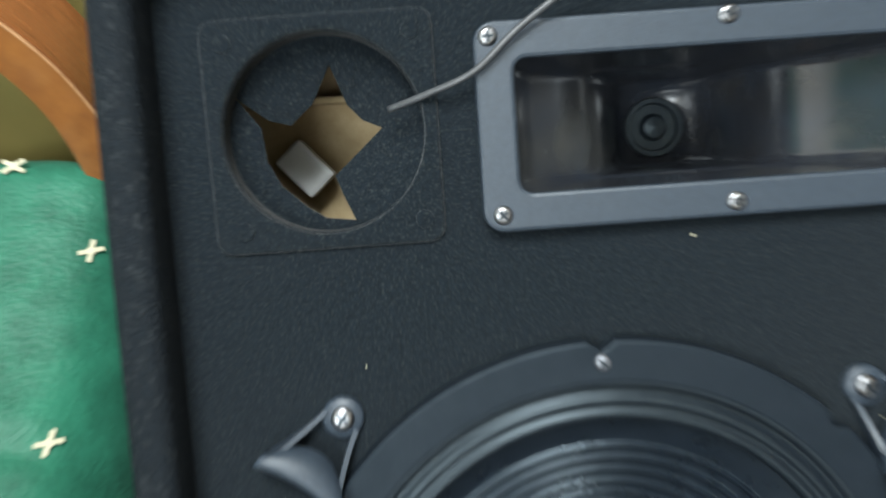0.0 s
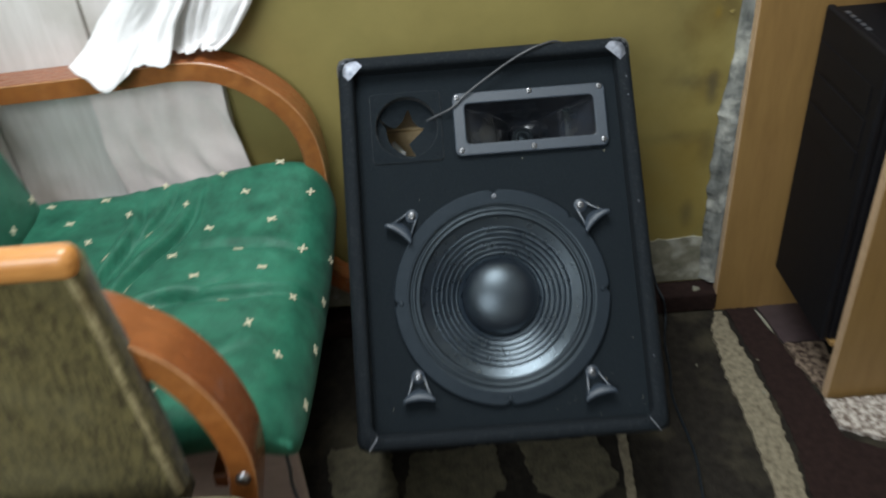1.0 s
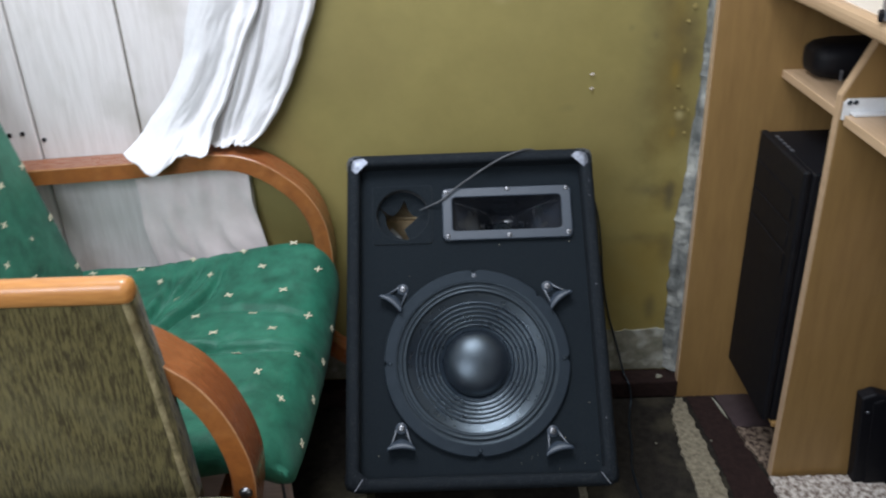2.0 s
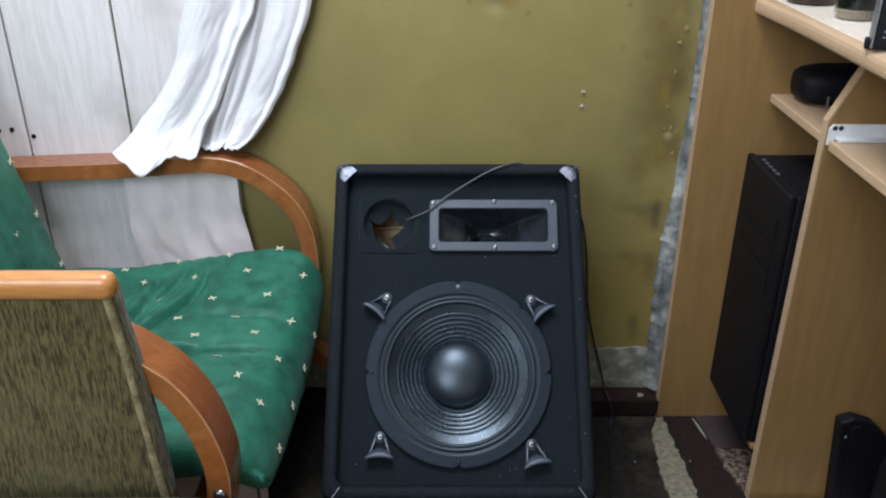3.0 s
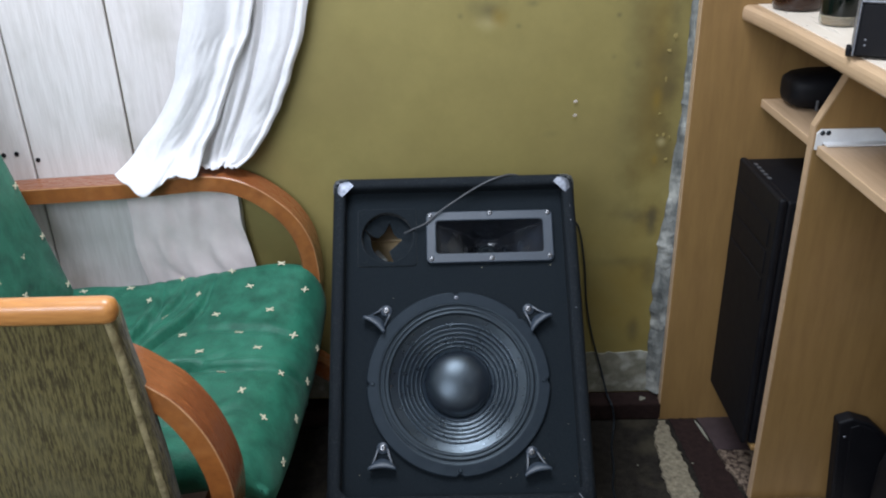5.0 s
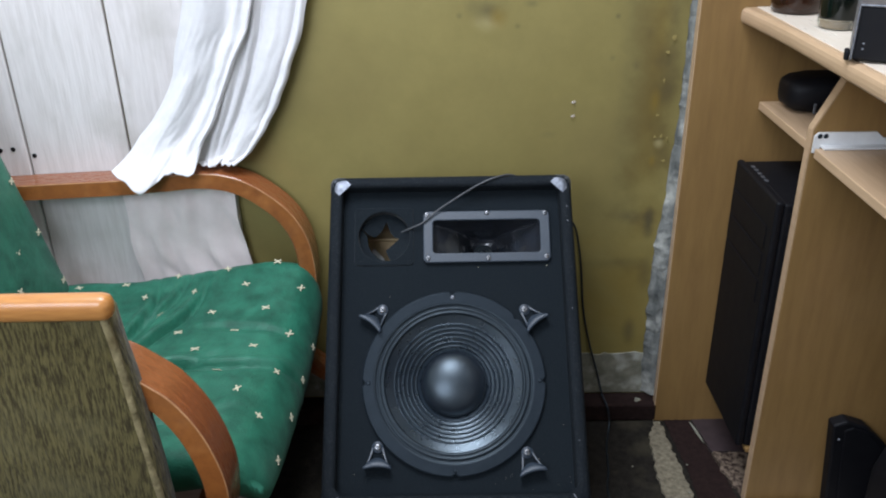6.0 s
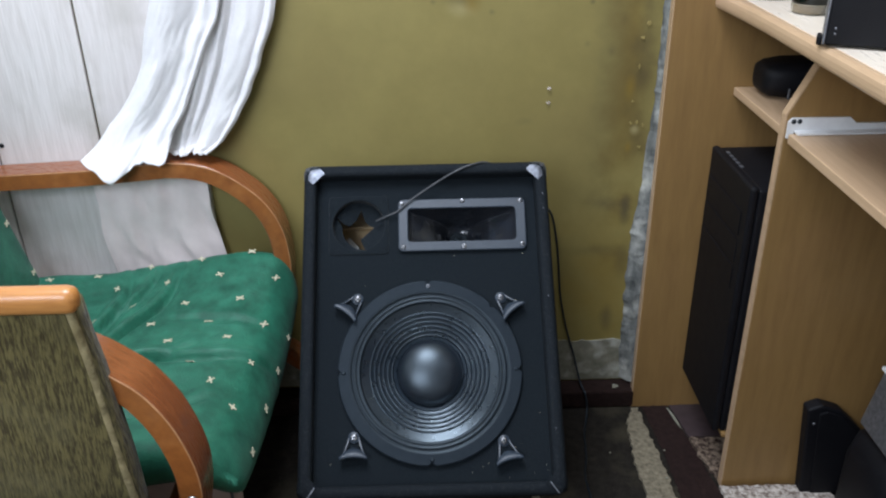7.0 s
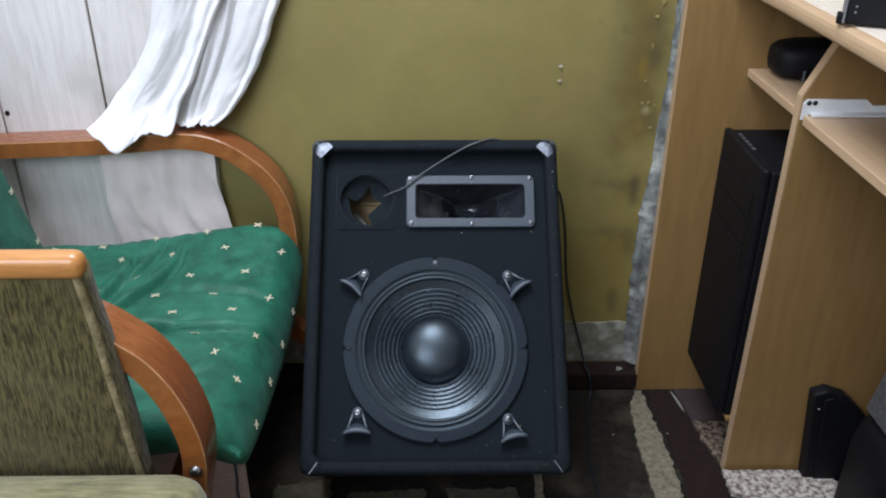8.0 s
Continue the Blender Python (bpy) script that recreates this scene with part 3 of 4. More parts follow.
clamp(0.1175, 0.084, -14)

for a in (90, 180, 270, 0):
    screw(woofer, 0.1425 * math.cos(radians(a)), -0.009, WCZ + 0.1425 * math.sin(radians(a)), 0.0038, a * 0.3 + 12, DULL_METAL if a == 90 else BASKET)

# cabinet corners and scuffs
for sx in (-1, 1):
    bm = bmesh.new()
    loops = []
    for d, o in ((0.0, 0.001), (-0.015, 0.001), (-0.0248, -0.004), (-0.0293, -0.010), (-0.0293, -0.0165)):
        cut = 0.027 if d > -0.02 else 0.020
        lp = [(sx * (SW / 2 + o - cut), d, SH + o), (sx * (SW / 2 + o - 0.012), d, SH + o), (sx * (SW / 2 + o - 0.0035), d, SH + o - 0.0035), (sx * (SW / 2 + o), d, SH + o - 0.012), (sx * (SW / 2 + o), d, SH + o - cut)]
        loops.append(lp)
    rs = [[bm.verts.new(p) for p in lp] for lp in loops]
    for a, b in zip(rs, rs[1:]):
        for i in range(4):
            bm.faces.new((a[i], a[i + 1], b[i + 1], b[i]))
    bm.faces.new(rs[-1])
    part("corner_guard", bm, CORNER, speaker, "scratched silver metal corner guard", True)
    bm = bmesh.new()
    rs = [[bm.verts.new((x, d, -(z - SH))) for x, d, z in lp] for lp in loops]
    for a, b in zip(rs, rs[1:]):
        for i in range(4):
            bm.faces.new((a[i], a[i + 1], b[i + 1], b[i]))
    bm.faces.new(rs[-1])
    for v in bm.verts:
        v.co.x *= 1.0275
    part("lower_corner", bm, VINYL_BLACK, speaker, "black corner with a pale scratch", True)
    part("scratch", box(-0.011, 0.011, -0.0004, 0.0004, -0.0006, 0.0006, m=pose(sx * 0.193, -0.0298, 0.010, 0, 55 * sx, 0)), DULL_METAL, speaker)
rnd = random.Random(4)
for k in range(46):
    x, z = rnd.uniform(-0.18, 0.18), rnd.uniform(0.03, 0.53)
    if k > 34:
        x, z = rnd.uniform(0.06, 0.19), rnd.uniform(0.025, 0.05)
    if math.hypot(x, z - WCZ) < 0.16 or (HX0 - 0.005 < x < HX1 + 0.005 and z > 0.4) or math.hypot(x - PCX, z - PCZ) < 0.06:
        continue
    r = rnd.uniform(0.0003, 0.0009)
    part("lint", lathe([(0, r), (r, 0), (0, -r * 0.3)], 6, m=pose(x, -0.001, z, 90)), THREAD, speaker)
for k in range(4):
    z = rnd.uniform(0.08, 0.5)
    part("lint", box(-0.0006, 0.0006, -0.0006, 0.0006, -0.0011, 0.0011, m=pose(0.2, -0.0275, z)), DULL_METAL, speaker)

# cable from the port over the cabinet to the floor
pts = [SPK @ Vector(p) for p in ((-0.088, 0.004, 0.462), (-0.07, -0.006, 0.467), (-0.049, -0.012, 0.475), (-0.026, -0.014, 0.494), (0.02, -0.02, 0.523), (0.055, -0.030, 0.540), (0.085, -0.031, 0.551), (0.11, -0.018, 0.557), (0.145, 0.03, 0.556), (0.19, 0.10, 0.556))]
tagged(part("speaker_wire", tube(smooth_path(pts, 8), 0.0016, 8), CABLE, None, smooth=True), "thin grey wire running from the port over the cabinet", "cable")
pts = [Vector(p) for p in ((0.222, 0.49, 0.475), (0.242, 0.489, 0.46), (0.253, 0.488, 0.43), (0.264, 0.488, 0.362), (0.273, 0.488, 0.269), (0.29, 0.486, 0.185), (0.309, 0.48, 0.117), (0.322, 0.462, 0.064), (0.33, 0.436, 0.049), (0.334, 0.425, 0.02), (0.328, 0.40, 0.005), (0.318, 0.36, 0.004), (0.309, 0.287, 0.004), (0.297, 0.223, 0.004), (0.3, 0.1, 0.004), (0.29, 0.02, 0.004), (0.27, -0.15, 0.004))]
tagged(part("power_cable", tube(smooth_path(pts, 8), 0.0021, 8), RUBBER, None, smooth=True), "black cable hanging down the wall onto the carpet", "cable")

# ---- green armchair ----
chair = thing("armchair", pose(-0.5, 0.17, 0), "green upholstered bentwood armchair with a cream star pattern", "chair")
CH = Vector((-0.5, 0.17, 0))


def rel(bm):
    bmesh.ops.translate(bm, vec=-CH, verts=bm.verts)
    return bm


ARM_FAR = [(-1.02, 0.565), (-0.85, 0.58), (-0.72, 0.586), (-0.62, 0.59), (-0.529, 0.597), (-0.476, 0.601), (-0.42, 0.596), (-0.368, 0.575), (-0.319, 0.536), (-0.290, 0.497), (-0.274, 0.455), (-0.268, 0.41), (-0.268, 0.36), (-0.278, 0.30), (-0.305, 0.22), (-0.35, 0.14), (-0.42, 0.06), (-0.46, 0.006)]
ARM_NEAR = [(-1.02, 0.565), (-0.85, 0.588), (-0.70, 0.603), (-0.60, 0.611), (-0.52, 0.612), (-0.46, 0.603), (-0.41, 0.581), (-0.380, 0.560), (-0.351, 0.534), (-0.325, 0.492), (-0.308, 0.444), (-0.2995, 0.395), (-0.302, 0.345), (-0.315, 0.28), (-0.335, 0.21), (-0.38, 0.13), (-0.44, 0.055), (-0.475, 0.006)]
for y, path, width in ((0.424, ARM_FAR, 0.062), (-0.186, ARM_NEAR, 0.066)):
    arm = part("arm", rel(strip(path, width, 0.031, y)), BENTWOOD, chair, "reddish varnished bentwood arm")
    part("arm_edge", rel(strip([(x, z - 0.0015) for x, z in path], 0.0014, 0.028, y - 0.0013, 0.0003)), ARM_EDGE, arm, "lighter laminated edge of the arm")
    # thin pale tube: worn varnish plus the edge's highlight painted in
    part("worn_glint_edge", rel(tube([p + Vector((0, y - 0.0002, 0)) for p in smooth_path([(x, 0, z - 0.0012) for x, z in path], 10)], 0.0013, 6)), WORN_GLINT_WOOD, arm, "pale worn edge with a painted highlight line", True)
    bm = strip([(-0.80, 0.34), (-0.62, 0.31), (-0.45, 0.255), (-0.30, 0.193), (-0.263, 0.168), (-0.17, 0.10), (-0.09, 0.034)], 0.045, 0.034, y + 0.004)
    part("leg", rel(bm), BENTWOOD, chair)
for k, (i, dy) in enumerate(((3, 0.012), (9, 0.05), (10, 0.066), (11, 0.03), (12, 0.06), (8, 0.07))):
    (ax, az), (bx, bz) = ARM_NEAR[i], ARM_NEAR[i + 1]
    c = Vector(((ax + bx) / 2 - 0.004, -0.186 + dy, (az + bz) / 2 - 0.004))
    n = Vector((-(bz - az), 0, bx - ax)).normalized()
    m = Matrix.Translation(c + n * 0.0004) @ n.to_track_quat("Z", "Y").to_matrix().to_4x4()
    part("chip", rel(lathe([(0, 0.0003), (0.0014 + 0.0005 * (k % 3), 0.0), (0, -0.0004)], 7, m=m)), THREAD, chair, "pale chip in the varnish")
bm = lathe([(0, 0.006), (0.004, 0.0055), (0.007, 0.004), (0.009, 0.001), (0.009, -0.002)], 20, m=pose(-0.313, -0.1875, 0.362, 90))
part("bolt", rel(bm), CHROME, chair, "round chrome bolt head", True)


def seat_z(x, y):
    u = max(0.0, (y - 0.18) / 0.25)
    w = max(0.0, (0.08 - y) / 0.16)
    f = max(0.0, min(1.0, (x + 0.62) / 0.34))
    z = 0.372 + f * (0.046 * u * u + 0.02 * w * w) + 0.012 * u * u - 0.03 * max(0, (-0.5 - x))
    for cx, cy, ang, depth, wid, reach in ((-0.505, 0.25, 74, 0.02, 0.006, 0.12), (-0.40, 0.135, 12, 0.015, 0.0065, 0.14), (-0.565, 0.25, 90, 0.018, 0.0055, 0.12), (-0.535, 0.31, 80, 0.013, 0.0055, 0.09), (-0.44, -0.02, 25, 0.009, 0.009, 0.10), (-0.36, 0.25, 6, 0.006, 0.008, 0.09), (-0.46, 0.13, 40, 0.010, 0.008, 0.07)):
        ca, sa = math.cos(radians(ang)), math.sin(radians(ang))
        along, across = (x - cx) * ca + (y - cy) * sa, -(x - cx) * sa + (y - cy) * ca
        across += 0.012 * math.sin(along * 22)
        z -= depth * math.exp(-(across / wid) ** 2) * math.exp(-(along / reach) ** 2)
        z += 0.5 * depth * math.exp(-((across - 2 * wid) / (1.6 * wid)) ** 2) * math.exp(-(along / reach) ** 2)
    z += 0.005 * noise.noise((x * 9, y * 9, 2)) + 0.002 * noise.noise((x * 26, y * 26, 5))
    d = max(0.0, 1 - (-0.252 - x) / 0.1)
    return z - 0.046 * d * d


def seat_mesh():
    bm = bmesh.new()
    nx, ny = 110, 116
    xa, xb, ya, yb, rr, cr = -0.80, -0.254, -0.125, 0.446, 0.04, 0.045
    cx, cy, hx, hy = (xa + xb) / 2, (ya + yb) / 2, (xb - xa) / 2, (yb - ya) / 2
    rows = []
    for j in range(ny + 1):
        row = []
        for i in range(nx + 1):
            x, y = xa + (xb - xa) * i / nx, ya + (yb - ya) * j / ny
            qx, qy = abs(x - cx) - hx + cr, abs(y - cy) - hy + cr
            out = math.hypot(max(qx, 0), max(qy, 0))
            if qx > 0 and qy > 0 and out > cr:
                sx, sy = (1 if x > cx else -1), (1 if y > cy else -1)
                x, y = cx + sx * (hx - cr + qx * cr / out), cy + sy * (hy - cr + qy * cr / out)
                out = cr
            e = max(0.0, cr - out - min(max(qx, qy), 0))
            drop = rr - math.sqrt(max(0, rr ** 2 - (rr - e) ** 2)) if e < rr else 0.0
            row.append(bm.verts.new((x + 0.03 * (y - 0.446) * (x - xa) / (xb - xa), y, seat_z(x, y) - drop)))
        rows.append(row)
    for a, b in zip(rows, rows[1:]):
        for i in range(nx):
            bm.faces.new((a[i], a[i + 1], b[i + 1], b[i]))
    edge = [rows[0][i] for i in range(nx + 1)] + [rows[j][nx] for j in range(1, ny + 1)] + [rows[ny][i] for i in range(nx - 1, -1, -1)] + [rows[j][0] for j in range(ny - 1, 0, -1)]
    prev = edge
    for dz, ins in ((0.014, 0.001), (0.026, 0.007), (0.036, 0.02), (0.04, 0.04)):
        cur = []
        for k, v in enumerate(edge):
            d = Vector((v.co.x + 0.52, v.co.y - 0.16, 0)).normalized()
            cur.append(bm.verts.new((v.co.x - d.x * ins, v.co.y - d.y * ins, v.co.z - dz)))
        for i in range(len(edge)):
            j = (i + 1) % len(edge)
            bm.faces.new((prev[i], prev[j], cur[j], cur[i]))
        prev = cur
    bm.faces.new(prev)
    return bm


seat = part("seat_cushion", rel(seat_mesh()), GREEN, chair, "creased green seat cushion", True)


def star_mesh():
    bm = bmesh.new()
    for a in (32, -32):
        box(-0.0078, 0.0078, -0.0014, 0.0014, 0.0, 0.0009, bm=bm, m=pose(0, 0, 0, 0, 0, a))
    box(-0.0022, 0.0022, -0.0026, 0.0026, 0.0, 0.0011, bm=bm)
    return bm


star_ob = part("woven_star", star_mesh(), THREAD, seat)
star_data = star_ob.data
bpy.data.objects.remove(star_ob)


def put_star(x, y, z, normal, parent, turn=0.0):
    ob = new("woven_star", star_data)
    ob.parent = parent
    q = Vector(normal).normalized().to_track_quat("Z", "Y").to_matrix().to_4x4()
    ob.matrix_local = Matrix.Translation(Vector((x, y, z)) - CH) @ q @ pose(0, 0, 0, 0, 0, turn)


rnd = random.Random(11)
for c in range(11):
    for k in range(-1, 7):
        x = -0.288 - 0.049 * c + rnd.uniform(-0.003, 0.003)
        y = 0.372 - 0.118 * k + (0.056 if c % 2 else 0) - 0.003 * c + rnd.uniform(-0.004, 0.004)
        if not (-0.09 < y < 0.425) or x < -0.74:
            continue
        h = 0.004
        nrm = (-(seat_z(x + h, y) - seat_z(x - h, y)) / (2 * h), -(seat_z(x, y + h) - seat_z(x, y - h)) / (2 * h), 1)
        put_star(x + 0.03 * (y - 0.446) * (x + 0.8) / 0.546, y, seat_z(x, y) + 0.0004, nrm, seat, rnd.uniform(-16, 16))
for y in (-0.03, 0.075, 0.18, 0.285):
    put_star(-0.2545 + 0.03 * (y - 0.446), y, 0.308, (1, 0, 0.35), seat, rnd.uniform(-20, 20))

# back cushion, leaning away from the seat
BK = pose(-0.738, 0.165, 0.352, 0, -14, 0)


def pad(w, h, t, r, amp=0.004):
    """A rounded upholstered pad: w along y, h along z, front towards +x."""
    loops = []
    for d, ins in ((-t, r), (-t + r * 0.5, r * 0.13), (-t + r, 0.0), (-r, 0.0), (-r * 0.5, r * 0.13), (-r * 0.12, r * 0.5), (0.0, r), (0.006, r * 2.2), (0.011, r * 4)):
        loops.append([(d + (amp * noise.noise((y * 8, z * 8, d * 20))), y, z + h / 2) for y, z in rounded_rect(w - 2 * ins, h - 2 * ins, max(0.004, r - ins * 0.5), 6)])
    return loft(loops, True, True)


bm = pad(0.515, 0.62, 0.075, 0.03)
bmesh.ops.transform(bm, matrix=BK, verts=bm.verts)
back = part("back_cushion", rel(bm), GREEN, chair, "green back cushion", True)
for c in range(8):
    for k in range(6):
        y = 0.225 - 0.0475 * c
        z = 0.05 + 0.105 * k + (0.0525 if c % 2 else 0)
        if z < 0.58:
            p = BK @ Vector((0.012 if abs(y) < 0.17 else 0.0045, y, z))
            put_star(p.x, p.y, p.z, BK.to_3x3() @ Vector((1, 0, 0)), back, rnd.uniform(-14, 14))
bm = box(-0.095, -0.079, -0.24, 0.24, 0.0, 0.60, 0.005)
bmesh.ops.transform(bm, matrix=BK, verts=bm.verts)
part("back_frame", rel(bm), BENTWOOD, chair)
for x in (-0.76, -0.36):
    part("crossbar", rel(box(x - 0.02, x + 0.02, -0.115, 0.435, 0.262, 0.286, 0.004)), BENTWOOD, chair)
part("tag_string", rel(tube(smooth_path([(-0.288, -0.10, 0.30), (-0.287, -0.103, 0.27), (-0.29, -0.1, 0.24), (-0.286, -0.104, 0.2), (-0.29, -0.1, 0.15)], 6), 0.0025, 6)), CABLE, chair, "dark loose cord under the seat")

pb = thing("plank", pose(-0.4, -0.03, 0), "pale pinkish bare plank standing under the armchair", "plank")
part("face", box(-0.14, 0.105, -0.009, 0.009, 0.0, 0.262, 0.003), PLANK, pb)
# ---- olive chair ----
OC = Vector((-0.58, -0.4, 0))
ochair = thing("upholstered_chair", pose(*OC), "worn olive velvet chair with a honey-coloured wooden top rail", "chair")


def orel(bm):
    bmesh.ops.translate(bm, vec=-OC, verts=bm.verts)
    return bm


part("top_rail", orel(box(-0.83, -0.385, -0.222, -0.194, 0.6655, 0.6975, 0.0125, 4)), PALE_WOOD, ochair, "rounded honey-coloured wooden rail", True)
bm = bmesh.new()
loops = []
for k in range(15):
    u = k / 14
    z = 0.668 - (0.668 - 0.36) * u
    xr = -0.397 + 0.030 * u + 0.004 * math.sin(3 * u)
    yf, yb = -0.208 - 0.012 * u, -0.165 - 0.012 * u
    lp = [(xr - 0.012, yf, z), (xr - 0.003, yf + 0.004, z), (xr, yf + 0.014, z), (xr, yb - 0.01, z), (xr - 0.01, yb, z), (-0.82, yb, z), (-0.83, yb - 0.01, z), (-0.83, yf + 0.01, z), (-0.82, yf, z), (-0.6, yf - 0.006, z)]
    loops.append([(x + 0.0015 * noise.noise((x * 20, z * 20, 1)), y + 0.002 * noise.noise((x * 16, z * 16, 7)), z) for x, y, z in lp])
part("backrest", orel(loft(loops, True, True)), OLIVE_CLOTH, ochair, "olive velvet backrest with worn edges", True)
seat_loops = []
for z, ins in ((0.345, 0.01), (0.35, 0.002), (0.375, 0.0), (0.405, 0.0), (0.42, 0.003), (0.43, 0.010), (0.436, 0.025), (0.44, 0.06), (0.442, 0.12)):
    seat_loops.append([(x - 0.5335, y - 0.477, z + 0.002 * noise.noise((x * 14, y * 14, z))) for x, y in rounded_rect(0.53 - 2 * ins, 0.44 - 2 * ins, 0.035, 7)])
WORN = material("worn_beige_piping", (0.3, 0.25, 0.13), 0.95, (0.1, 0.08, 0.035), 55, bump=1.0, bump_scale=160, stain=(0.12, 0.09, 0.035), stain_scale=26, stain_amount=0.8)
part("piping", orel(tube(smooth_path([(-0.401, -0.2045, 0.664), (-0.3955, -0.205, 0.62), (-0.388, -0.208, 0.53), (-0.379, -0.212, 0.44), (-0.373, -0.214, 0.375)], 10), 0.0052, 10)), WORN, ochair, "frayed beige worn edge", True)
part("seat", orel(loft(seat_loops, True, True)), OLIVE_SEAT, ochair, "lighter olive velvet seat", True)
for x in (-0.76, -0.32):
    for y in (-0.66, -0.3):
        part("leg", orel(loft([[(x + s * a, y + s * b, z) for a, b in ((-1, -1), (1, -1), (1, 1), (-1, 1))] for z, s in ((0.347, 0.02), (0.0, 0.013))], True, True)), PALE_WOOD, ochair)

# ---- curtain ----
def drape_mesh(left, right, y0, folds, seed, hem, belly=0.0):
    """A hanging sheet between two edge curves (x, z) from top to hem; folds are (place across, width, depth) pairs that wander."""
    L, R = smooth_path([(x, 0, z) for x, z in left], 12), smooth_path([(x, 0, z) for x, z in right], 12)
    bm = bmesh.new()
    rows, nu = [], 72
    for k, (a, b) in enumerate(zip(L, R)):
        v = k / (len(L) - 1)
        row = []
        for i in range(nu + 1):
            u = i / nu
            p = a.lerp(b, u)
            d = 0.0
            for c, wd, amp in folds:
                cc = c + 0.035 * noise.noise((v * 2.6, c * 17, seed))
                ww = wd * (1 + 0.4 * noise.noise((v * 4, c * 13, seed + 3)))
                d += 0.85 * amp * (1 + 0.6 * noise.noise((v * 3.5, c * 21, seed + 6))) * math.exp(-((u - cc) / ww) ** 2)
            d += 0.004 * noise.noise((u * 3 - v * 3, v * 5, seed)) + 0.0016 * noise.noise((u * 12 + v * 8, v * 12 - u * 5, seed + 1))
            d += belly * math.sin(math.pi * u) * v ** 2
            p.x += 0.005 * max(0.0, u - 0.7) / 0.3 * noise.noise((p.z * 22, 3, seed))
            low = max(0.0, (v - 0.8) / 0.2)
            d += low * (0.006 * noise.noise((u * 8, v * 14, seed + 8)) + 0.004 * math.sin(26 * v + 7 * u))
            row.append(bm.verts.new((p.x, min(y0 - 0.05 * v ** 5 * hem - d, 0.4845), p.z + low * 0.005 * noise.noise((u * 9, 1, seed)))))
        rows.append(row)
    for a, b in zip(rows, rows[1:]):
        for i in range(nu):
            bm.faces.new((a[i], a[i + 1], b[i + 1], b[i]))
    return bm


cur = thing("curtain", pose(-0.45, 0.45, 0.6), "white cotton curtain draped over the chair arm", "curtain")
back_layer = drape_mesh([(-0.40, 1.6), (-0.42, 1.2), (-0.41, 0.913), (-0.44, 0.777), (-0.468, 0.69), (-0.485, 0.64), (-0.482, 0.616), (-0.462, 0.612)],
                        [(-0.16, 1.6), (-0.185, 1.2), (-0.243, 0.91), (-0.274, 0.81), (-0.306, 0.735), (-0.330, 0.69), (-0.368, 0.635), (-0.400, 0.612)],
                        0.470, ((0.30, 0.06, 0.016), (0.44, 0.035, 0.010), (0.53, 0.03, -0.007), (0.70, 0.12, 0.007), (0.88, 0.025, -0.007), (0.95, 0.03, 0.008)), 2, 0.6)
front_layer = drape_mesh([(-0.36, 1.6), (-0.40, 1.2), (-0.453, 0.92), (-0.482, 0.825), (-0.499, 0.765), (-0.540, 0.70), (-0.590, 0.650), (-0.613, 0.625)],
                         [(-0.27, 1.6), (-0.29, 1.2), (-0.333, 0.913), (-0.366, 0.83), (-0.395, 0.765), (-0.425, 0.70), (-0.452, 0.65), (-0.468, 0.613)],
                         0.452, ((0.30, 0.24, 0.016), (0.66, 0.07, -0.006), (0.80, 0.06, 0.005), (0.96, 0.045, 0.010)), 5, 1.0)
for v in front_layer.verts:
    u = (v.co.x + 0.613) / 0.145
    low = max(0.0, min(1.0, (0.672 - v.co.z) / 0.05))
    v.co.z -= low * (0.040 * max(0.0, 1 - abs(u - 0.36) / 0.40) + 0.006 * math.exp(-((u - 0.9) / 0.1) ** 2))
    v.co.y -= low * 0.014 * math.exp(-((u - 0.34) / 0.3) ** 2)
for name, bm, label in (("back_fold", back_layer, "gathered back fold of the curtain"), ("front_flap", front_layer, "loose front flap with a hanging corner")):
    bmesh.ops.translate(bm, vec=-Vector((-0.45, 0.45, 0.6)), verts=bm.verts)
    part(name, bm, CURTAIN, cur, label, True).modifiers.new("thickness", "SOLIDIFY").thickness = 0.0015
bm = bmesh.new()
rows = []
for k in range(25):
    v = k / 24
    z = 0.572 - 0.267 * v
    xl = -0.641 + 0.014 * v + 0.004 * math.sin(9 * v)
    xr = -0.418 + 0.056 * max(0.0, v - 0.28) ** 1.3
    row = []
    for i in range(41):
        u = i / 40
        y = 0.476 - 0.0035 * math.sin(2 * math.pi * (4 * u + 0.6 * v * math.sin(3 * u))) - 0.007 * noise.noise((u * 5 - v * 2, v * 3, 3)) - 0.004 * noise.noise((u * 11 - v * 4, v * 6, 5))
        row.append(bm.verts.new((xl + (xr - xl) * u, min(y, 0.4855), z)))
    rows.append(row)
for a, b in zip(rows, rows[1:]):
    for i in range(40):
        bm.faces.new((a[i], a[i + 1], b[i + 1], b[i]))
bmesh.ops.translate(bm, vec=-Vector((-0.45, 0.45, 0.6)), verts=bm.verts)
CURTAIN_DIM = material("thin_pinkish_lining", (0.86, 0.75, 0.73), 0.9, (0.79, 0.68, 0.66), 30, bump=0.1, bump_scale=200)
part("lining", bm, CURTAIN_DIM, cur, "thin pinkish-white lining", True)

# ---- desk ----
DK = Vector((0.8, 0.2, 0))
desk = thing("desk", pose(*DK), "beech laminate computer desk with shelves and a tall end panel", "desk")


def drel(bm):
    bmesh.ops.translate(bm, vec=-DK, verts=bm.verts)
    return bm


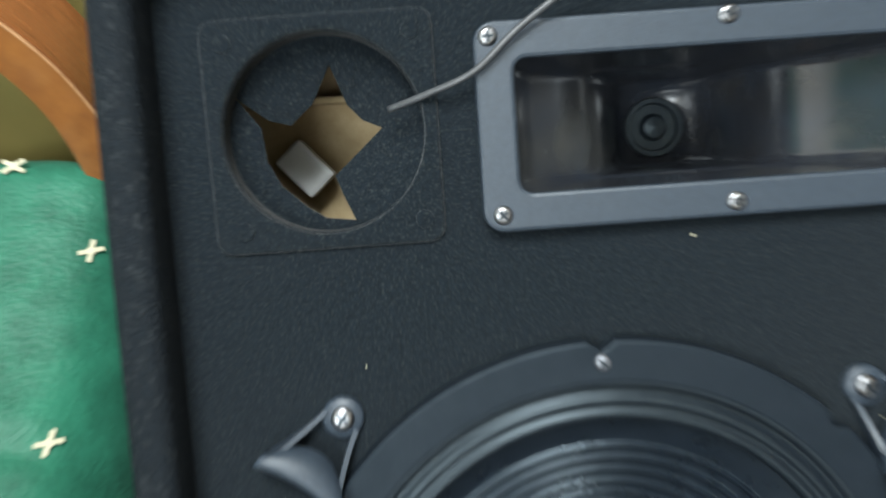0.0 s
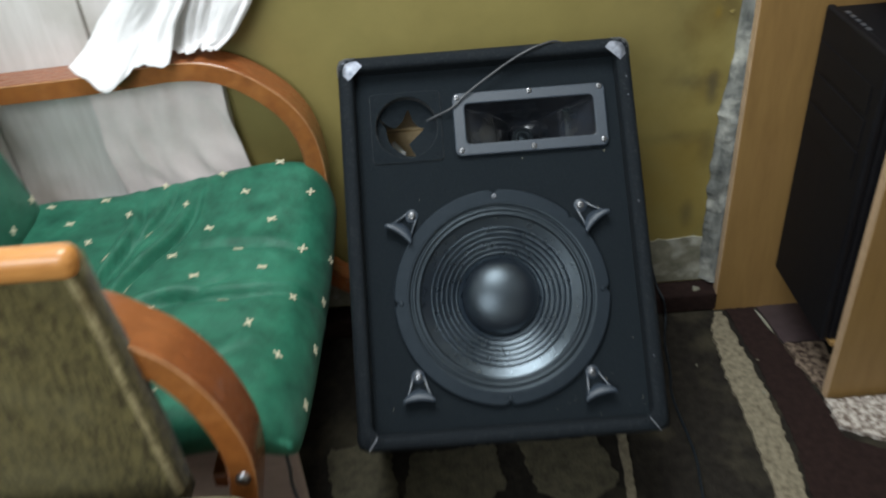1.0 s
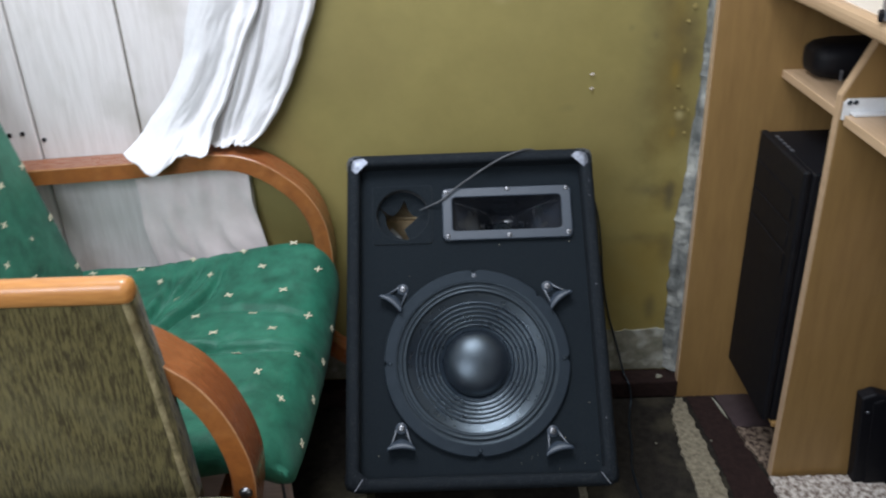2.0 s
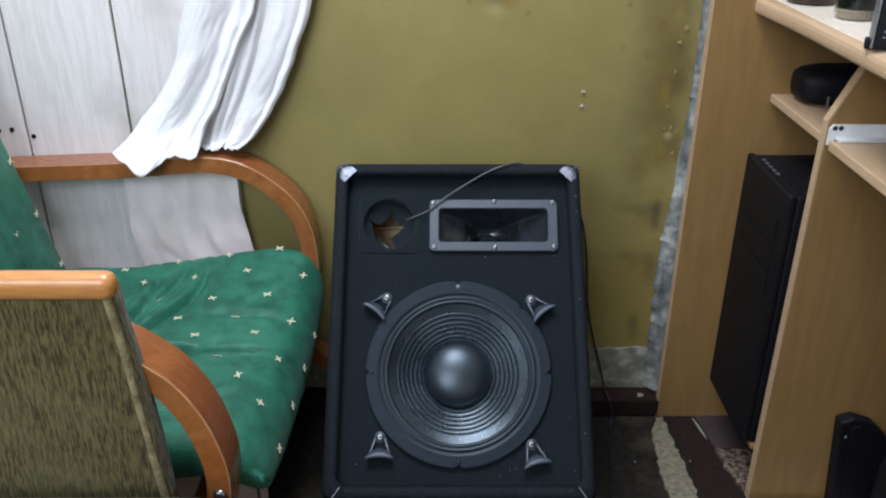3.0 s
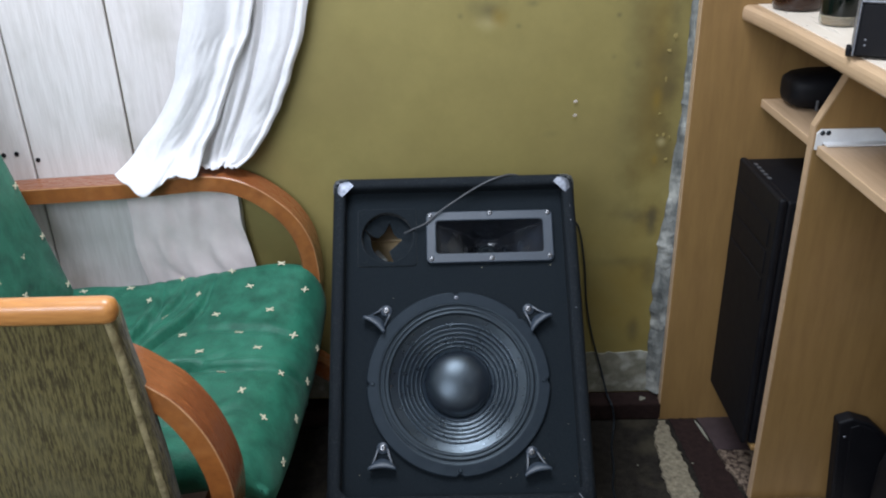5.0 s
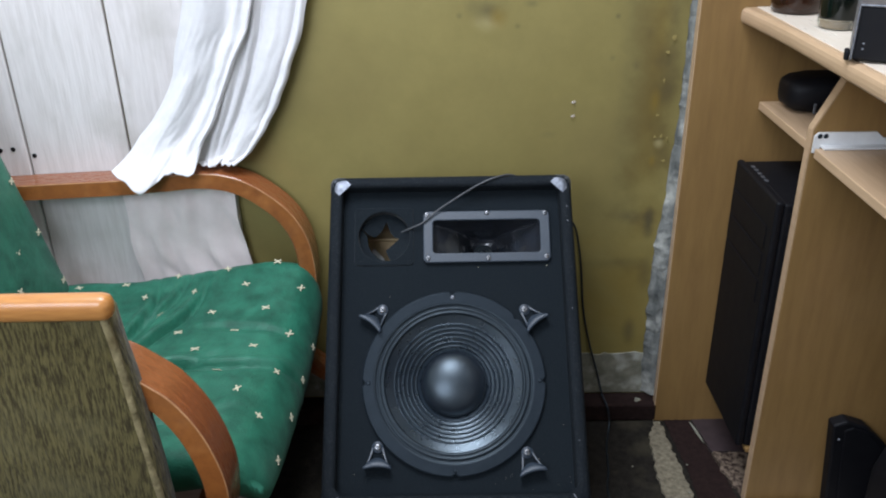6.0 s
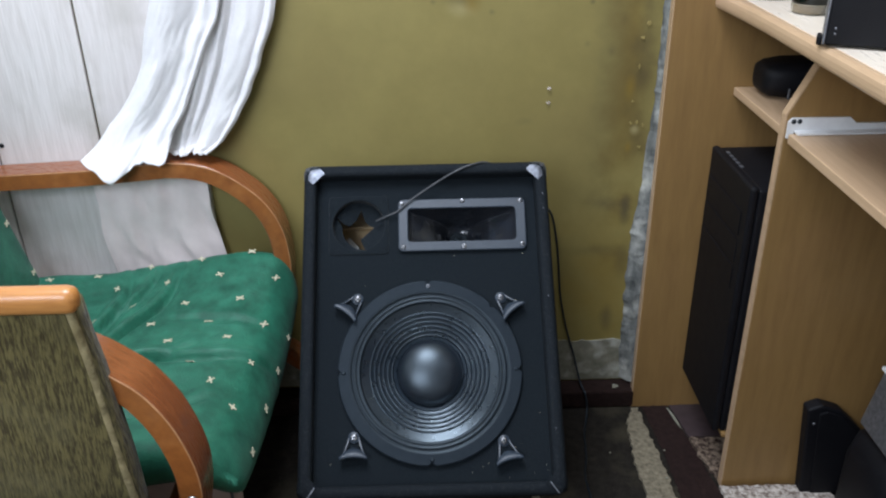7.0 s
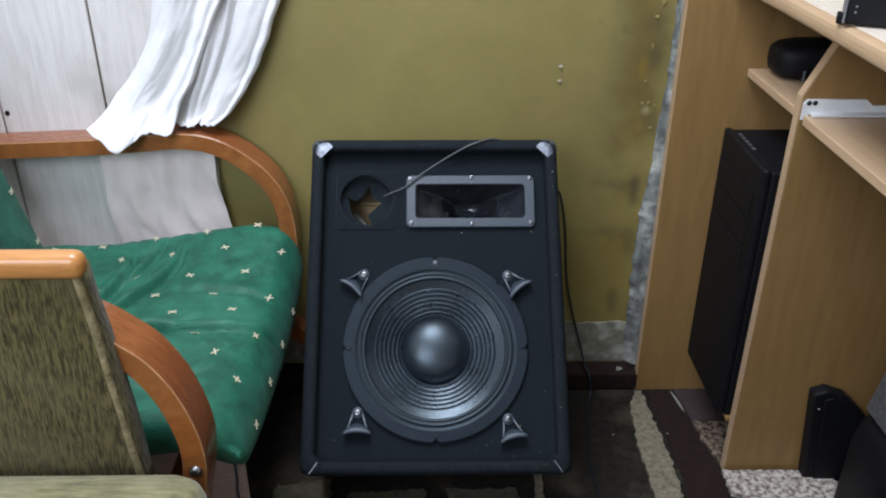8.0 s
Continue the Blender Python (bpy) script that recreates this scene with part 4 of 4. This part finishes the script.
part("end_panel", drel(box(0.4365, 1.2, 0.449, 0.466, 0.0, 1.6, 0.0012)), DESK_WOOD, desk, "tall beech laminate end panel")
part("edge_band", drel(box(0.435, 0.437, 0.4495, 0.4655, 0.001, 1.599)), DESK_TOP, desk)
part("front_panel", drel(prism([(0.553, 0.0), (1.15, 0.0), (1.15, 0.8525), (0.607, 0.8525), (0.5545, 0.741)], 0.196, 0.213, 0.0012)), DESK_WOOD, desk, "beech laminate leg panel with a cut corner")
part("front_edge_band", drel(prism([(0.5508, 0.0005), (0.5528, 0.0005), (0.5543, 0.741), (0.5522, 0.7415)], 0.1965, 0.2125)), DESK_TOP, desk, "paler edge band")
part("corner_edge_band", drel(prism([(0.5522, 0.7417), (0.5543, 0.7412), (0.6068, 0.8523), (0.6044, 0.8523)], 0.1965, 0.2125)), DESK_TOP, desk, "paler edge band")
bm = bmesh.new()
out = [(0.507, 0.448), (0.511, 0.40), (0.515, 0.33), (0.518, 0.25), (0.519, 0.1), (0.519, -0.1), (0.519, -0.62), (1.2, -0.62), (1.2, 0.448)]
loops = []
for z, ins in ((0.853, 0.008), (0.8545, 0.004), (0.858, 0.001), (0.8635, 0.0), (0.870, 0.0), (0.8755, 0.001), (0.879, 0.004), (0.8805, 0.008)):
    loops.append([(x + (ins if x < 0.6 else 0), y, z) for x, y in out])
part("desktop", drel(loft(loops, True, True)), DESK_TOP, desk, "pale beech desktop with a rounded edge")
# thin sheet laid on the desktop to carry its painted glare
part("top_surface", drel(box(0.532, 1.195, -0.61, 0.446, 0.8806, 0.8816)), DESK_GLARE, desk, "laminate surface made near-white by painted glare")
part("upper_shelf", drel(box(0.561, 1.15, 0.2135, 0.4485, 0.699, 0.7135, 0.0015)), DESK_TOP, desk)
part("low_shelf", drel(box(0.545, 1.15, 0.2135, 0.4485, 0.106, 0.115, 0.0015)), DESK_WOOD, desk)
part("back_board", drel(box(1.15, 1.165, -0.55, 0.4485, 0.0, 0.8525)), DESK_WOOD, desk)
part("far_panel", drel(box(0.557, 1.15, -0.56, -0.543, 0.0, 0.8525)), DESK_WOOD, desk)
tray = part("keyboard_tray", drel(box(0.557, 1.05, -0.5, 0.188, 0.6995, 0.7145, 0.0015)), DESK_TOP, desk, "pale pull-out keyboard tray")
bm = prism([(0.556, 0.706), (0.565, 0.706), (0.567, 0.7185), (1.02, 0.7185), (1.02, 0.728), (0.662, 0.728), (0.650, 0.738), (0.562, 0.738), (0.556, 0.732)], 0.192, 0.1955)
box(0.567, 1.02, 0.176, 0.192, 0.7155, 0.7185, bm=bm)
rail = part("drawer_rail", drel(bm), WHITE_METAL, desk, "white enamelled metal drawer rail")
for x in (0.564, 0.573):
    part("rail_screw", drel(lathe([(0, 0.0018), (0.003, 0.0014), (0.004, 0.0)], 12, m=pose(x, 0.192, 0.7325, 90))), RUBBER, rail)

# ---- things on and under the desk ----
tower = thing("computer_tower", pose(0.697, 0.335, 0.1155), "glossy black computer tower on the low desk shelf", "computer")
part("case", box(-0.155, 0.25, -0.115, 0.092, 0.0, 0.492, 0.004), BLACK_CASE, tower)
part("front_bezel", box(-0.169, -0.1555, -0.115, 0.092, 0.0, 0.496, 0.005, 3), BLACK_CASE, tower, "glossy black front bezel")
for k in range(5):
    part("port_socket", box(-0.1525, -0.1465, 0.055 - 0.017 * k, 0.064 - 0.017 * k, 0.492, 0.4935), DULL_METAL, tower, "small metal socket")
for k in range(3):
    part("drive_bay", box(-0.1705, -0.169, -0.09, 0.085, 0.40 - 0.052 * k, 0.443 - 0.052 * k, 0.0006), BLACK_CASE, tower)

dev = thing("black_device", pose(0.676, 0.398, 0.714), "rounded black plastic device lying on the shelf", "device")
loops = []
for x, s in ((-0.096, 0.45), (-0.092, 0.7), (-0.08, 0.88), (-0.05, 1.0), (0.06, 1.0), (0.075, 0.85)):
    loops.append([(x, s * y, 0.031 + s * z) for y, z in rounded_rect(0.09, 0.062, 0.024, 6)])
part("body", loft(loops, True, True), BLACK_CASE, dev, "", True)
part("clip", box(-0.058, -0.0535, -0.047, -0.0445, 0.004, 0.022, 0.001), DULL_METAL, dev, "small shiny clip")

bottle = thing("brown_bottle", pose(0.578, 0.396, 0.8818), "dark brown glass bottle standing on the desktop", "bottle")
GLASS_BROWN = material("brown_glass", (0.016, 0.006, 0.003), 0.1, (0.026, 0.01, 0.005), 8, spec=0.4)
GLASS_DARK = material("dark_glass", (0.003, 0.005, 0.004), 0.12, (0.005, 0.007, 0.005), 8, spec=0.35)
GLASS_CLEAR = material("greenish_clear_glass", (0.75, 0.73, 0.6), 0.06, (0.68, 0.66, 0.55), 8)
GLASS_CLEAR.node_tree.nodes["Principled BSDF"].inputs["Transmission Weight"].default_value = 0.85
part("glass", lathe([(0, 0.003), (0.034, 0.0), (0.039, 0.004), (0.041, 0.02), (0.041, 0.12), (0.032, 0.15), (0.013, 0.18), (0.012, 0.22), (0, 0.22)], 36), GLASS_BROWN, bottle, "", True)
jar = thing("glass_jar", pose(0.592, 0.262, 0.8818), "clear glass jar with dark contents on the desktop", "jar")
part("base", lathe([(0, 0.002), (0.026, 0.0), (0.030, 0.004), (0.031, 0.011), (0.0305, 0.015)], 36), GLASS_CLEAR, jar, "thick clear glass base", True)
part("filling", lathe([(0.0303, 0.0155), (0.031, 0.018), (0.031, 0.12), (0.027, 0.13), (0, 0.13)], 36), GLASS_DARK, jar, "", True)
bx = thing("black_box", pose(0.516, 0.042, 0.8818, 0, 0, -24), "black metal electronics box standing on the desktop", "electronics box")
part("housing", box(0.0, 0.2, 0.002, 0.10, 0.003, 0.070, 0.003), BLACK_CASE, bx)
part("cover", box(-0.002, 0.202, 0.0, 0.102, 0.0705, 0.074, 0.0015), DULL_METAL, bx, "grey scuffed top cover")
part("side_plate", box(-0.003, -0.0002, 0.004, 0.098, 0.003, 0.070, 0.001), DULL_METAL, bx, "grey side plate")
part("foot", box(-0.010, -0.0035, 0.012, 0.035, 0.0, 0.012, 0.002), BLACK_CASE, bx)
for k in range(2):
    part("screw", lathe([(0, 0.0008), (0.0012, 0.0005), (0.0015, 0)], 10, m=pose(0.010, 0.002, 0.018 + 0.007 * k, 90)), DULL_METAL, bx)

sub = thing("black_panel_case", pose(0.76, 0.17, 0.0), "black flat plastic case with cut corners leaning under the desk", "case")
part("body", prism([(-0.068, 0.0), (0.062, 0.0), (0.056, 0.078), (0.031, 0.138), (0.008, 0.165), (-0.026, 0.198), (-0.063, 0.211), (-0.087, 0.202)], -0.004, 0.022, 0.004), BLACK_CASE, sub)
part("front_cover", prism([(-0.05, 0.008), (0.056, 0.008), (0.05, 0.075), (0.026, 0.132), (0.004, 0.158), (-0.028, 0.19), (-0.052, 0.199), (-0.066, 0.194)], -0.0075, -0.0042, 0.001), BLACK_CASE, sub)
part("rivet", lathe([(0, 0.0015), (0.0022, 0.0008), (0.0028, 0)], 10, m=pose(-0.072, -0.0042, 0.172, 90)), DULL_METAL, sub)
case = thing("grey_case", pose(0.828, 0.045, 0.0), "grey plastic container with a dark rounded lower half", "container")
loops = []
for z, ins in ((0.0, 0.012), (0.01, 0.0), (0.16, 0.0), (0.20, 0.008), (0.222, 0.03), (0.23, 0.06)):
    loops.append([(x, y, z) for x, y in rounded_rect(0.22 - 2 * ins, 0.15 - ins, 0.03, 5)])
part("lower_half", loft(loops, True, True), BLACK_CASE, case, "dark rounded body", True)
part("lid", prism([(-0.105, 0.231), (0.1, 0.231), (0.1, 0.335), (-0.085, 0.335)], -0.05, 0.05, 0.005), DULL_METAL, case, "scuffed grey lid")
# white strip added as the highlight line on the lid's edge
part("lid_highlight", prism([(-0.088, 0.336), (0.1, 0.336), (0.1, 0.343), (-0.086, 0.343)], -0.054, 0.054, 0.002), WHITE_METAL, case, "pale strip painting the lid's edge highlight")

# ---- carpet pieces on the floor ----
def rag(points, z0, z1, jag, seed):
    """A flat piece with a ragged outline."""
    out = []
    n = len(points)
    rnd = random.Random(seed)
    for i in range(n):
        a, b = Vector(points[i]), Vector(points[(i + 1) % n])
        k = max(2, int((b - a).length / 0.008))
        for j in range(k):
            p = a.lerp(b, j / k)
            out.append((p.x + rnd.uniform(-jag, jag), p.y + rnd.uniform(-jag, jag)))
    bm = plate([(x, -y) for x, y in out], (), 0.0, z1 - z0)
    bmesh.ops.transform(bm, matrix=pose(0, 0, z1, 90), verts=bm.verts)
    return bm


def flat(points, z0, z1, jag, seed):
    bm = rag(points, z0, z1, jag, seed)
    lo, hi = min(v.co.z for v in bm.verts), max(v.co.z for v in bm.verts)
    for v in bm.verts:
        v.co.z = z0 + (v.co.z - lo) / (hi - lo) * (z1 - z0)
    return bm


def floor_piece(name, points, top, jag, seed, mat, label):
    bm = flat(points, 0.0005, top, jag, seed)
    return tagged(part(name, bm, mat), label, "carpet")


floor_piece("carpet_runner", [(0.458, 0.4485), (0.512, 0.4485), (0.525, 0.361), (0.545, 0.185), (0.546, 0.11), (0.606, 0.075), (0.69, 0.02), (0.7, -0.4), (0.40, -0.4), (0.452, 0.0), (0.468, 0.13), (0.468, 0.3)], 0.0025, 0.002, 3, PILE_BROWN, "smooth dark brown carpet runner beside the desk")
floor_piece("carpet_strip", [(0.431, 0.435), (0.447, 0.435), (0.452, 0.337), (0.457, 0.256), (0.458, 0.175), (0.452, 0.09), (0.444, 0.0), (0.42, -0.12), (0.37, -0.12), (0.398, 0.02), (0.404, 0.12), (0.405, 0.176), (0.401, 0.243), (0.406, 0.323), (0.413, 0.383)], 0.007, 0.0032, 5, PILE_BEIGE, "ragged beige carpet strip on the dark floor")
floor_piece("carpet_offcut", [(0.548, 0.188), (0.742, 0.186), (0.762, 0.12), (0.76, 0.02), (0.71, 0.02), (0.62, 0.09), (0.545, 0.13)], 0.010, 0.0026, 8, PILE_SPECK, "speckled pale carpet offcut against the desk panel")
floor_piece("carpet_scrap", [(0.530, 0.334), (0.60, 0.334), (0.60, 0.216), (0.552, 0.214), (0.549, 0.22), (0.536, 0.276)], 0.008, 0.004, 9, PILE_DARK, "torn speckled carpet scrap under the desk")
floor_piece("floor_mat", [(0.518, 0.447), (0.66, 0.447), (0.66, 0.340), (0.532, 0.340)], 0.0042, 0.0012, 12, MAT_PLUM, "smooth dark plum-brown mat beside the desk panel")
PALE_PATCH = material("olive_carpet_figure", (0.1, 0.09, 0.058), 0.95, (0.045, 0.04, 0.027), 60, bump=0.8, bump_scale=200, spec=0.2)
for k, pts in enumerate(([(-0.16, 0.14), (-0.02, 0.15), (-0.01, 0.06), (-0.08, 0.02), (-0.17, 0.05)], [(0.02, 0.15), (0.15, 0.15), (0.17, 0.06), (0.1, 0.0), (0.04, 0.05)],
                         [(-0.3, 0.16), (-0.2, 0.18), (-0.18, 0.06), (-0.28, 0.02)], [(-0.12, 0.0), (0.0, 0.0), (0.02, -0.12), (-0.1, -0.14)])):
    floor_piece("carpet_figure", pts, 0.0045, 0.004, 20 + k, PALE_PATCH, "faded olive woven figure in the dark carpet")
floor_piece("carpet_line", [(0.188, 0.19), (0.203, 0.19), (0.198, 0.12), (0.19, 0.03), (0.18, -0.05), (0.166, -0.05), (0.178, 0.05)], 0.005, 0.0015, 31, PILE_BEIGE, "thin pale woven line in the carpet")
for k, (x, y, z, w, h, a) in enumerate(((0.401, 0.465, 0.0455, 0.008, 0.006, 20), (0.516, 0.402, 0.006, 0.003, 0.034, 8), (0.452, 0.215, 0.0085, 0.003, 0.002, 0), (0.47, 0.3, 0.004, 0.002, 0.0016, 10), (0.36, 0.3, 0.002, 0.002, 0.0016, 50))):
    tagged(part("paper_scrap", plate(blob(9, w, h, 0, 0, 0.45, 60 + k), (), 0, 0.0012), BASEBOARD), "tiny pale scrap of debris on the floor", "debris", "scraps on the floor").matrix_world = pose(x, y, z, 90) @ pose(0, 0, 0, 0, a, 0)

# ceiling lamp above the room
lamp = thing("ceiling_lamp", pose(LAMP[0], LAMP[1], LAMP[2] + 0.012), "flat round white ceiling lamp", "lamp")
part("housing", lathe([(0.0, 0.118), (0.42, 0.118), (0.465, 0.1), (0.475, 0.02), (0.465, 0.02), (0.455, 0.06), (0.0, 0.06)], 48), WHITE_METAL, lamp, "", True)
